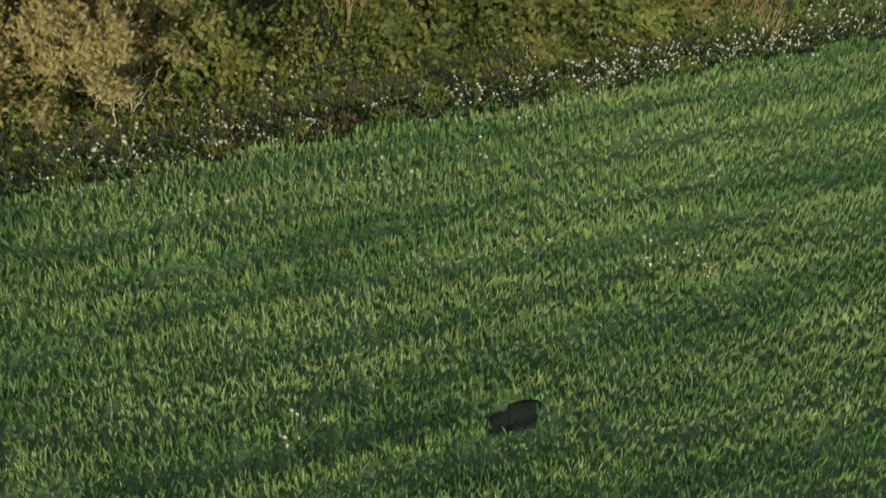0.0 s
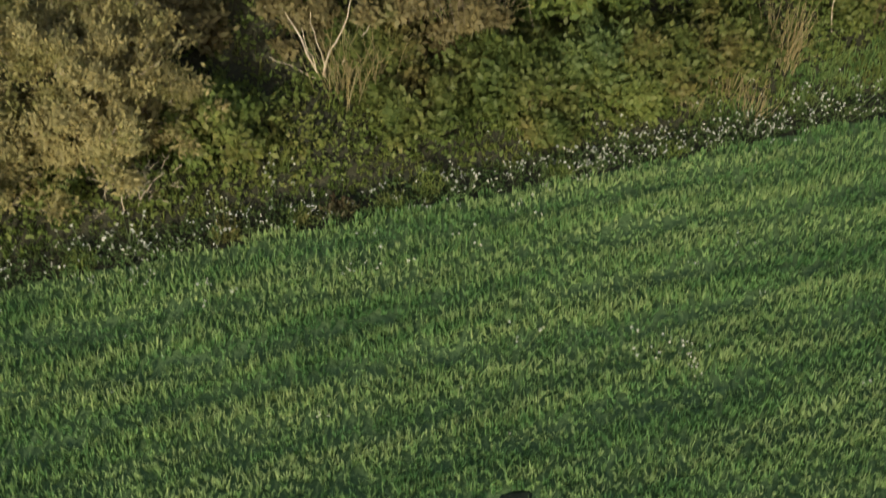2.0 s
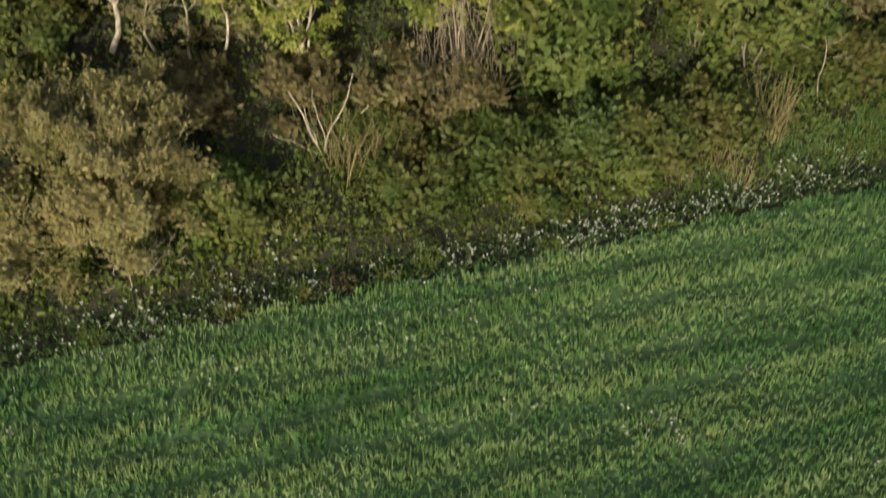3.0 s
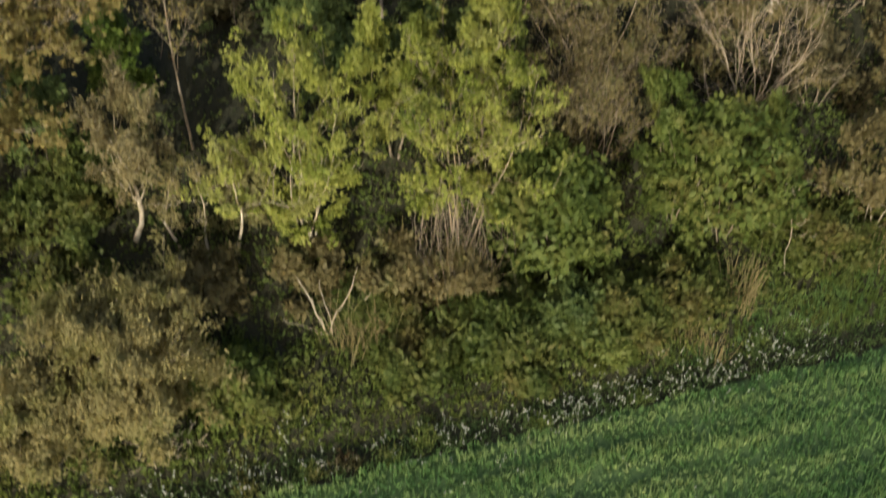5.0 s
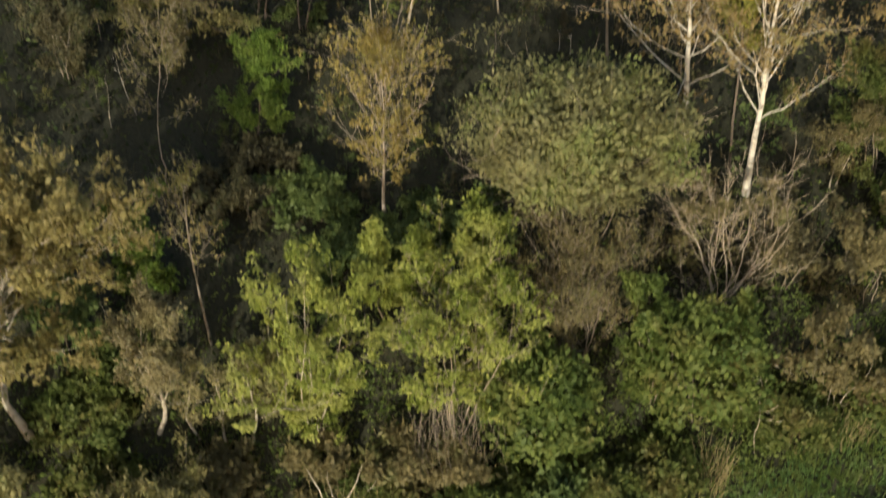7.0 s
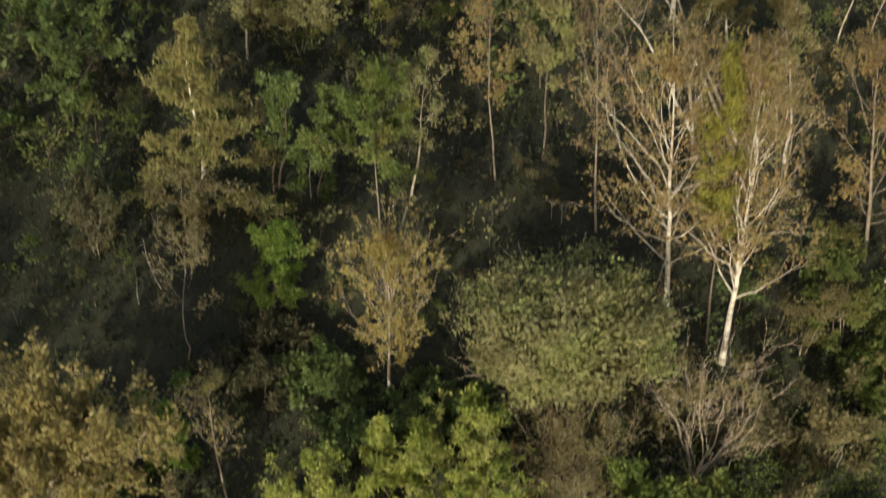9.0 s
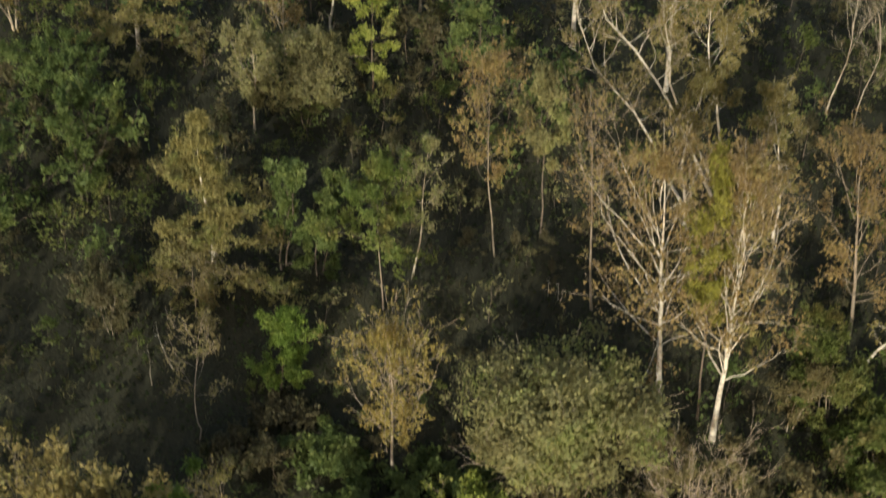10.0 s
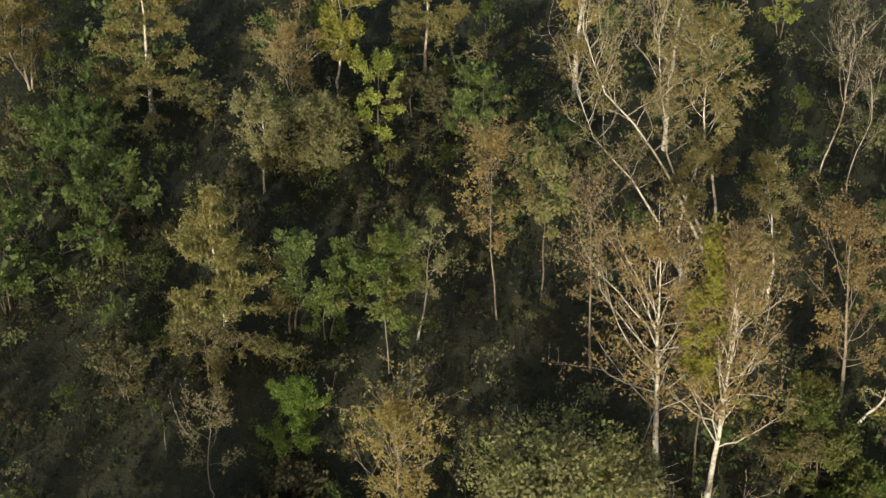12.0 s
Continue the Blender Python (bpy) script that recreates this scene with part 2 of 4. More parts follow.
CROWN = {
    "oval": lambda t: np.sqrt(np.clip(1 - (2 * t - 0.9) ** 2, 0.08, 1)),
    "broad": lambda t: np.clip(1.05 - 0.75 * t**1.6, 0.15, 1),
    "cone": lambda t: np.clip(1.05 - t, 0.06, 1),
    "fan": lambda t: np.full_like(t, 1.0),
    "tall": lambda t: np.clip(np.sqrt(np.clip(1 - (1.6 * t - 0.6) ** 2, 0.05, 1)), 0.25, 1),
}


def plant(name, x, y, height, radius, leaf, bark, seed, *, base=0.3, crown="oval", stems=1, limbs=18, subs=5, twigs=4, rise=(20, 60), lift=0.06,
          droop=0.0, lean=(0.0, 0.0), bend=0.05, thick=0.011, leaf_count=5, leaf_size=0.11, spread=0.06, bunch=3, slim=0.55, split=False, lite=False, outer=False, side=1.0, z=None, flat=0.0, hang=0.0, arc=1.3, facing=2.1, splay=1.0,
          rounded=0.0, shell=0, bends=(), limb_bark=None):
    """A tree or shrub: stems, limbs, side branches and twigs, with leaves along the twigs. Stands on the ground at x, y."""
    rng = np.random.default_rng(seed)
    thing = new(name)
    thing.location = (x, y, (ground_z(x, y) if z is None else z) - 0.05)
    start = np.zeros((stems, 3))
    if stems > 1:
        a = np.arange(stems) * 2 * np.pi / stems + rng.uniform(0, 1, stems)
        start[:, 0], start[:, 1] = np.cos(a) * 0.08 * stems**0.5, np.sin(a) * 0.08 * stems**0.5
        out = np.stack([np.cos(a), np.sin(a), np.zeros(stems)], 1) * (splay * radius / height * rng.uniform(0.35, 0.75, stems)[:, None])
    else:
        out = np.zeros((1, 3))
    tall = height * (rng.uniform(0.8, 1.0, stems) if stems > 1 else np.ones(1))
    trunk = paths(rng, start, out + np.array([lean[0], lean[1], 1.0]), tall * 0.97, 12, bend * (2.2 if stems > 1 else 1), 0.05)
    if stems == 1:
        top = np.array([lean[0] * height, lean[1] * height, height])
        fix = (top - trunk[0, -1])[None] * (np.linspace(0, 1, 12) ** arc)[:, None]
        trunk[0] += fix
        if bends:  # a winding stem: metres up and metres aside at each bend
            up, aside = np.array([0.0] + [b[0] for b in bends]), np.array([0.0] + [b[1] for b in bends])
            way = np.linspace(0, 1, 12) * up[-1]
            trunk[0] = np.stack([np.interp(way, up, aside) + rng.normal(0, 0.05, 12), trunk[0, :, 1] * 0.5, way], 1)
    r0 = height * thick / stems**0.35
    taper = np.linspace(1, 0.09, 12) ** (1.5 if split else 1.2)
    tr0 = np.tile(r0 * taper, (stems, 1)) * np.array([1.15] + [1.0] * 11)
    ends = (trunk[:, ::3], tr0[:, ::3], 4) if lite else (trunk, tr0, 7 if height > 4 else 5)
    # limbs
    per = max(1, limbs // stems)
    t = (np.tile(np.linspace(0, 1, per), stems) + rng.uniform(-0.5, 0.5, per * stems) / per).clip(0, 0.99)
    which = np.repeat(np.arange(stems), per)
    h = base + (0.97 - base) * t
    i = np.minimum((h * 11).astype(int), 10)
    fr = (h * 11 - i)[:, None]
    at = trunk[which, i] * (1 - fr) + trunk[which, i + 1] * fr
    az = np.arange(len(t)) * 2.399 + rng.uniform(-0.4, 0.4, len(t))
    el = np.radians(rise[0] + (rise[1] - rise[0]) * t + rng.normal(0, 7, len(t)))
    way = np.stack([np.cos(az) * np.cos(el), np.sin(az) * np.cos(el), np.sin(el)], 1)
    length = CROWN[crown](t) * radius / np.cos(el).clip(0.45, 1) * rng.uniform(0.75, 1.12, len(t)) / (1.25 if stems > 1 else 1)
    length = np.minimum(length, np.maximum((1.03 * height - at[:, 2]) / np.sin(el).clip(0.12, 1), 0.25 * radius))
    limb = paths(rng, at, way, length, 7, 0.22 if crown == "fan" else 0.17, lift)
    lr = (r0 * (0.34 if split else 0.4) * (1 - 0.72 * h) * (0.55 + 0.45 * length / length.max()))[:, None] * np.linspace(1, 0.25, 7)
    # side branches and twigs
    at2, way2 = along_lines(rng, limb, subs, 0.25)
    k2 = len(limb) * subs
    w2 = way2.reshape(-1, 3) + rng.normal(0, 0.55, (k2, 3)) * np.array([1, 1, 1 - flat]) + np.array([0, 0, 0.12])
    len2 = np.repeat(length, subs) * rng.uniform(0.25, 0.5, k2) * side
    sub = paths(rng, at2.reshape(-1, 3), w2, len2, 4, 0.16, lift * 1.2 - droop)
    sr = np.repeat(lr[:, 3], subs)[:, None] * 0.5 * np.linspace(1, 0.35, 4)
    at3, way3 = along_lines(rng, sub, twigs, 0.2)
    k3 = k2 * twigs
    w3 = way3.reshape(-1, 3) + rng.normal(0, 0.6, (k3, 3)) * np.array([1, 1, 1 - flat])
    twig = paths(rng, at3.reshape(-1, 3), w3, np.repeat(len2, twigs) * rng.uniform(0.3, 0.6, k3), 2, 0.15, lift - droop)
    tr = np.repeat(sr[:, 2], twigs)[:, None] * 0.55 * np.array([1, 0.5])
    tr, sr = tr.clip(0.004, 1), sr.clip(0.006, 1)
    # bring the grown shape to the height and radius asked for
    tips = twig[:, -1]
    tall_by = height / max(np.percentile(tips[:, 2], 99.3), trunk[:, :, 2].max() if stems == 1 else 0)
    off = np.hypot(tips[:, 0] - lean[0] * tips[:, 2], tips[:, 1] - lean[1] * tips[:, 2])
    if bends:
        off = np.hypot(*(tips - np.repeat(at, subs * twigs, 0))[:, :2].T)
        tall_by = 1.0
    fit = np.array([radius / np.percentile(off, 95), radius / np.percentile(off, 95), tall_by])
    trunk, limb, sub, twig = trunk * (fit if stems > 1 else (1, 1, tall_by)), limb * fit, sub * fit, twig * fit
    if stems == 1:
        foot = at * (1, 1, tall_by) - limb[:, 0]
        limb = limb + foot[:, None]
        sub = sub + np.repeat(foot, subs, 0)[:, None]
        twig = twig + np.repeat(foot, subs * twigs, 0)[:, None]
    if lite:
        bits = [tubes(limb[:, ::2], lr[:, ::2], 3), tubes(sub[:, ::3], sr[:, ::3], 3)]

    def leaf_mass(p):
        """Bunches of leaves about the places given."""
        p = p + rng.normal(0, spread, p.shape)
        p = np.repeat(p, bunch, 0) + rng.normal(0, 0.45 * leaf_size, (len(p) * bunch, 3)) * np.array([1, 1, 1 - 0.6 * flat])
        p[:, 2] = np.maximum(p[:, 2], 0.03)
        if rounded:  # drawn in to an uneven dome
            mid, half = np.array([lean[0] * height * 0.6, lean[1] * height * 0.6, height * (0.45 + 0.5 * base)]), np.array([radius, radius, height * (0.55 - 0.5 * base)])
            q = (p - mid) / half
            far = np.linalg.norm(q, axis=1, keepdims=True)
            lump = 0.98 + 0.12 * np.sin(4.1 * q[:, :1] + seed) * np.sin(3.3 * q[:, 1:2] + 1) + 0.08 * np.sin(6.7 * q[:, 2:] + 3.2 * q[:, :1])
            p = np.where(far > lump, mid + q / far * lump * half * rng.uniform(1 - rounded, 1 + 0.4 * rounded, far.shape), p)
        away = p - np.array([lean[0] * height * 0.6, lean[1] * height * 0.6, height * (0.35 + 0.45 * base)])
        away = unit(away / np.array([radius, radius, height * 0.5])) * facing
        return leaves(rng, p, leaf_size, slim, 0.4 + 1.6 * flat, hang, away)

    if stems > 1:  # each stem with all that grows on it
        for j in range(stems):
            m1, m2, m3 = (slice(j * per * k, (j + 1) * per * k) for k in (1, subs, subs * twigs))
            v, f = joined([tubes(trunk[j:j + 1], tr0[j:j + 1], ends[2]), tubes(limb[m1], lr[m1], 4 if height > 3 else 3), tubes(sub[m2], sr[m2], 3)] + ([tubes(twig[m3], tr[m3], 3)] if leaf_count < 4 else []))
            part("stem", mesh_of("stem", v, f), bark, thing, smooth=True)
    else:
        v, f = tubes(*ends)
        part("trunk", mesh_of("trunk", v, f), bark, thing, smooth=True)
    if stems == 1 and split:
        for j in range(len(limb)):
            mine, mine3 = slice(j * subs, (j + 1) * subs), slice(j * subs * twigs, (j + 1) * subs * twigs)
            v, f = joined([tubes(limb[j:j + 1], lr[j:j + 1], 5), tubes(sub[mine], sr[mine], 3), tubes(twig[mine3], tr[mine3], 3)])
            arm = part("limb", mesh_of("limb", v, f), bark, thing, smooth=True, twig=BARK["twig"], twig_from=30)
            if leaf is not None and leaf_count:
                v, f = leaf_mass(along_lines(rng, twig[mine3], leaf_count, 0.25)[0].reshape(-1, 3))
                tagged(part("leaf_spray", mesh_of("leaf_spray", v, f), leaf, arm), kind="stuff")
    elif stems == 1:
        v, f = joined(bits if lite else [tubes(limb, lr, 4 if height > 3 else 3), tubes(sub, sr, 3), tubes(twig, tr, 3)])
        part("branchwork", mesh_of("branchwork", v, f), limb_bark or bark, thing, smooth=True)
    if leaf is not None and leaf_count and not (split and stems == 1):
        p = along_lines(rng, twig, leaf_count, 0.25)[0].reshape(-1, 3)
        if not outer:
            p = np.concatenate([p, along_lines(rng, sub, leaf_count, 0.45)[0].reshape(-1, 3)])
        if crown == "cone":
            p = np.concatenate([p, along_lines(rng, limb, leaf_count * 7, 0.12)[0].reshape(-1, 3)])
        if shell:  # the outermost leaves, all over the dome
            q = unit(rng.normal(0, 1, (shell, 3)))
            q[:, 2] = np.abs(q[:, 2]) * 1.1 - 0.25
            p = np.concatenate([p, np.array([0, 0, height * (0.45 + 0.5 * base)]) + q * rng.uniform(0.9, 1.1, (shell, 1)) * np.array([radius, radius, height * (0.55 - 0.5 * base)])])
        v, f = leaf_mass(p)
        part("crown", mesh_of("crown", v, f), leaf, thing)
    return thing


# ---- the ground ----
S_AT = [-3000, -12, -5, 0.0, 0.25, 0.9, 1.5, 2.0, 4.0, 6.0, 9.0, 12.0, 20.0, 30.0, 45.0, 100.0, 3000]
Z_AT = [-0.5, -0.5, -0.35, 0.10, 0.0, 0.05, 0.4, 0.55, 1.2, 2.7, 4.2, 5.2, 7.0, 8.3, 9.5, 11.0, 11.0]


def beyond_edge(x, y):
    """Metres beyond the field's edge, minus on the field."""
    return (np.asarray(y) - 0.36 * np.asarray(x) - 25.2) / 1.063


def ground_z(x, y):
    s = beyond_edge(x, y)
    x, y = np.asarray(x, float), np.asarray(y, float)
    wild = np.clip((s - 1) / 3, 0, 1)
    rough = 0.03 * np.sin(1.7 * x + 0.6 * y) * np.sin(1.3 * y - 0.4 * x) + 0.22 * wild * np.sin(0.9 * x + 1.1) * np.sin(0.7 * y + 0.5 * x)
    near = np.clip(2 - np.hypot(x, y - 30) / 60, 0, 1)
    return np.interp(s, S_AT, Z_AT) + rough * near


gx = np.concatenate([[-3000, -1200, -500, -200, -100, -60], np.arange(-40, 40.1, 0.5), [60, 100, 200, 500, 1200, 3000]])
gy = np.concatenate([[-3000, -1200, -500, -200, -100, -50, -20, 0, 8], np.arange(12, 34, 0.4), np.arange(34, 90.1, 0.75), [110, 140, 200, 500, 1200, 3000]])
mx, my = np.meshgrid(gx, gy)
idx = np.arange(mx.size).reshape(mx.shape)
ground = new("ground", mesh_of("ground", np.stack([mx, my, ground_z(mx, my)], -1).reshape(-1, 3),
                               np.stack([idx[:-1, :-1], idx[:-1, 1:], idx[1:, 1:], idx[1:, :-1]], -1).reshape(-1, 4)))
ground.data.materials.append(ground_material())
ground.data.polygons.foreach_set("use_smooth", np.ones(len(ground.data.polygons), bool))
tagged(ground, "soil of a level field rising into a wooded bank darkened for tree shade", "ground", kind="structure")

# ---- grass ----


def waves(x, y, seed, long, short, n=14):
    """A soft uneven pattern between 0 and 1, drawn out along the field's edge."""
    rng = np.random.default_rng(seed)
    u, s = (x + 0.36 * y) / 1.063, beyond_edge(x, y)
    out = np.zeros_like(u)
    for _ in range(n):
        out += np.sin(u * 2 * np.pi / (long * rng.uniform(0.5, 2)) * rng.choice([-1, 1]) + s * 2 * np.pi / (short * rng.uniform(0.6, 1.8)) + rng.uniform(0, 7))
    return 0.5 + 0.5 * np.tanh(out / n**0.5)


def blades(rng, x, y, height, width, lean, per, gap):
    """Tufts of bent blades that spring from one root: two faces each."""
    n = len(x)
    k = n * per
    h = np.repeat(height * rng.uniform(0.8, 1.2, n), per) * rng.uniform(0.6, 1.1, k)
    az = rng.uniform(0, 2 * np.pi, k)
    tilt = np.abs(rng.normal(0, lean, k))
    turn = rng.uniform(0, np.pi, k)
    root = np.stack([x, y, ground_z(x, y) - 0.02], 1)
    out = np.stack([np.cos(az), np.sin(az), np.zeros(k)], 1)
    foot = np.repeat(root, per, 0) + out * (gap * rng.uniform(0, 1, k))[:, None]
    side = np.stack([np.cos(turn), np.sin(turn), np.zeros(k)], 1) * (width * rng.uniform(0.6, 1.3, k))[:, None]
    rise = np.array([0, 0, 1.0])
    mid = foot + out * (0.5 * h * np.sin(tilt))[:, None] + rise * (0.58 * h * np.cos(tilt))[:, None]
    tip = mid + out * (0.5 * h * np.sin(tilt * 2.2))[:, None] + rise * (0.45 * h * np.cos(tilt * 2.0))[:, None]
    verts = np.concatenate([root, np.stack([foot + side, mid + side * 0.8, mid - side * 0.8, tip], 1).reshape(-1, 3)])
    i = n + np.arange(k)[:, None] * 4
    return verts, np.concatenate([np.repeat(np.arange(n), per)[:, None], i + np.array([0, 1, 2])], 1), i + np.array([2, 1, 3])


MAT_AT = (1.14, 16.98)


def scatter(rng, x0, x1, y0, y1, density):
    n = int((x1 - x0) * (y1 - y0) * density)
    return rng.uniform(x0, x1, n), rng.uniform(y0, y1, n)


def field_grass():
    rng = np.random.default_rng(5)
    sets = [(*scatter(rng, -13, 14.5, 12.5, 31, 120), 5, 0.03), (*scatter(rng, -40, 40, -6, 38, 5), 4, 0.1)]
    for j, (x, y, per, gap) in enumerate(sets):
        s = beyond_edge(x, y)
        edge = 0.12 * np.sin(3.1 * x) + 0.10 * np.sin(7.7 * x + 1)
        keep = s < edge
        dx, dy = x - MAT_AT[0], y - MAT_AT[1]
        keep &= (np.abs(dx - 0.12 * dy) > 0.38) | (np.abs(dy - 0.2 * dx + 0.04) > 0.37)
        close = (np.abs(x) < 3.2 + 0.35 * y) & (y > 12.5)
        keep &= ~close if j else close
        row = 0.5 + 0.5 * np.cos(s * 2 * np.pi / 1.15 + 0.8 * np.sin(x * 0.3) + 3.0 * waves(x, y, 23, 9.0, 3.0))
        stripe = waves(x, y, 3, 12.0, 1.3)
        keep &= rng.uniform(0, 1, len(x)) < 0.55 + 0.30 * row + 0.22 * stripe
        h = 0.135 + 0.065 * row + 0.09 * stripe
        x, y, h = x[keep], y[keep], h[keep]
        v, q, t = blades(rng, x, y, h if not j else h * 0.6, 0.0158 if not j else 0.04, 0.26, per, gap)
        ob = new("meadow_grass", mesh_of("meadow_grass", v, q, t))
        ob.data.materials.append(GRASS)
        tagged(ob, "short green meadow grass growing in faint parallel stripes" if not j else "green meadow grass over the rest of the field", "grass", kind="stuff")


field_grass()


def rank_grass():
    """Taller mixed grass and low leaves on the strip between the field and the bushes, thinner up the bank."""
    rng = np.random.default_rng(8)
    x, y = scatter(rng, -18, 20, 18, 40, 62)
    s = beyond_edge(x, y)
    keep = (s > 0.85) & (s < 7) & (rng.uniform(0, 1, len(x)) < np.clip(1.5 - s / 3.5, 0.12, 1))
    x, y = x[keep], y[keep]
    v, q, t = blades(rng, x, y, 0.10 + 0.18 * waves(x, y, 4, 3, 2), 0.018, 0.4, 6, 0.04)
    ob = new("rank_grass", mesh_of("rank_grass", v, q, t))
    ob.data.materials.append(RANK)
    tagged(ob, "rank green and tawny grass on the strip below the bushes", "grass", kind="stuff")
    # a wedge of longer field grass beyond the furrow, widening along it
    x, y = scatter(rng, 4, 18, 25, 36, 110)
    s = beyond_edge(x, y)
    keep = (s > 0.95) & (s < 1.0 + 1.7 * np.clip((x - 5.5) / 5, 0, 1) + 0.4 * np.sin(2.3 * x))
    x, y = x[keep], y[keep]
    v, q, t = blades(rng, x, y, 0.16 + 0.12 * waves(x, y, 12, 3, 2), 0.014, 0.3, 5, 0.03)
    ob = new("strip_grass", mesh_of("strip_grass", v, q, t))
    ob.data.materials.append(LONG)
    tagged(ob, "longer green grass between the furrow and the bushes", "grass", kind="stuff")
    # broad leaves of nettles and low brambles among it
    x, y = scatter(rng, -18, 19, 18, 46, 44)
    s = beyond_edge(x, y)
    keep = (s > 0.95 + 1.2 * np.clip((x - 5.5) / 4, 0, 1)) & (s < 11) & (rng.uniform(0, 1, len(x)) < np.clip(np.minimum(0.35 + (s - 1.0) / 1.4, 1.35 - s / 8), 0.1, 1))
    x, y = x[keep], y[keep]
    p = np.stack([x, y, ground_z(x, y) + rng.uniform(0.03, 0.45, len(x)) * (0.4 + waves(x, y, 6, 2, 1.2))], 1)
    p = np.repeat(p, 5, 0) + rng.normal(0, 0.07, (len(p) * 5, 3))
    v, f = leaves(rng, p, 0.115, 0.7, 1.0, 0.0, np.array([0, -0.8, 0]))
    ob = new("low_undergrowth", mesh_of("low_undergrowth", v, f))
    ob.data.materials.append(LEAF["elder"])
    tagged(ob, "low green nettle and bramble leaves covering the ground", "undergrowth", kind="stuff")
    # dark herbs in the shallow furrow along the edge
    x, y = scatter(rng, -22, 26, 15, 36, 90)
    s = beyond_edge(x, y)
    keep = (s > 0.02) & (s < 0.72 + 0.38 * waves(x, y, 17, 1.5, 1.0))
    x, y = x[keep], y[keep]
    p = np.stack([x, y, ground_z(x, y) + rng.uniform(0.02, 0.22, len(x))], 1)
    p = np.repeat(p, 4, 0) + rng.normal(0, 0.05, (len(p) * 4, 3))
    v, f = leaves(rng, p, 0.10, 0.45, 0.3)
    ob = new("furrow_herbs", mesh_of("furrow_herbs", v, f))
    ob.data.materials.append(HERB)
    tagged(ob, "dark green herbs filling the furrow along the field edge", "herbs", kind="stuff")
    # litter, dead stalks and seedlings on the floor of the wood
    x, y = scatter(rng, -28, 28, 28, 74, 2)
    s = beyond_edge(x, y)
    keep = (s > 5) & (rng.uniform(0, 1, len(x)) < 0.25 + 0.75 * waves(x, y, 9, 5, 5))
    x, y = x[keep], y[keep]
    v, q, t = blades(rng, x, y, rng.uniform(0.15, 0.6, len(x)), 0.022, 0.6, 4, 0.12)
    ob = new("floor_stalks", mesh_of("floor_stalks", v, q, t))
    ob.data.materials.append(LEAF["brown"])
    tagged(ob, "brown dead stalks and seedlings on the floor of the wood", "undergrowth", kind="stuff")


rank_grass()


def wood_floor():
    """Low plants and fallen leaves that cover the floor of the wood, coloured dark to stand for its shade."""
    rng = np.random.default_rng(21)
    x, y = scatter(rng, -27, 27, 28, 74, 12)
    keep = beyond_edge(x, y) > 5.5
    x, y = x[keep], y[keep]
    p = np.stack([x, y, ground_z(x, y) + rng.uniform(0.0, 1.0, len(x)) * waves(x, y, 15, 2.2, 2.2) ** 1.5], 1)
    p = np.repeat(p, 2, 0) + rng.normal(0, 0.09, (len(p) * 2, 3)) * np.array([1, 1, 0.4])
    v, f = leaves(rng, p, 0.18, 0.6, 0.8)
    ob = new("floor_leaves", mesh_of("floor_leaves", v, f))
    ob.data.materials.append(SHADED_FLOOR)
    tagged(ob, "fallen leaves and low plants, darkened for shade, covering the wood floor", "leaf litter", kind="stuff")


wood_floor()


def bare_mat():
    """A dark sheet lying flat in the grass, slightly rumpled."""
    thing = new("dark_mat")
    n = 15
    u, w = np.meshgrid(np.linspace(-0.40, 0.40, n), np.linspace(-0.34, 0.34, n))
    z = 0.05 + 0.012 * np.sin(9 * u + 3 * w) + 0.010 * np.sin(13 * w - 5 * u) + 0.006 * np.sin(31 * u) * np.sin(27 * w)
    x = u * (1 + 0.06 * np.sin(7 * w)) + 0.12 * w
    y = w * (1 + 0.05 * np.sin(8 * u)) + 0.20 * u
    top = np.stack([x, y, z], -1).reshape(-1, 3)
    idx = np.arange(n * n).reshape(n, n)
    f = np.stack([idx[:-1, :-1], idx[:-1, 1:], idx[1:, 1:], idx[1:, :-1]], -1).reshape(-1, 4)
    me = mesh_of("sheet", top, f)
    m, nodes, links, bsdf = material("dark_sheet")
    tex = nodes.new("ShaderNodeTexNoise")
    tex.inputs["Scale"].default_value = 14
    r = ramp_of(nodes, [(0.006, 0.009, 0.007), (0.020, 0.026, 0.019), (0.045, 0.055, 0.036)])
    links.new(tex.outputs["Fac"], r.inputs[0])
    links.new(r.outputs[0], bsdf.inputs["Base Color"])
    bsdf.inputs["Roughness"].default_value, bsdf.inputs["Specular IOR Level"].default_value = 0.9, 0.1
    ob = part("sheet", me, m, thing, smooth=True)
    solid = ob.modifiers.new("thickness", "SOLIDIFY")
    solid.thickness = 0.012
    thing.location = (*MAT_AT, float(ground_z(*MAT_AT)) - 0.03)
    tagged(thing, "dark square mat lying flat in the grass", "mat")


bare_mat()

# ---- trees ----
B, L = BARK, LEAF
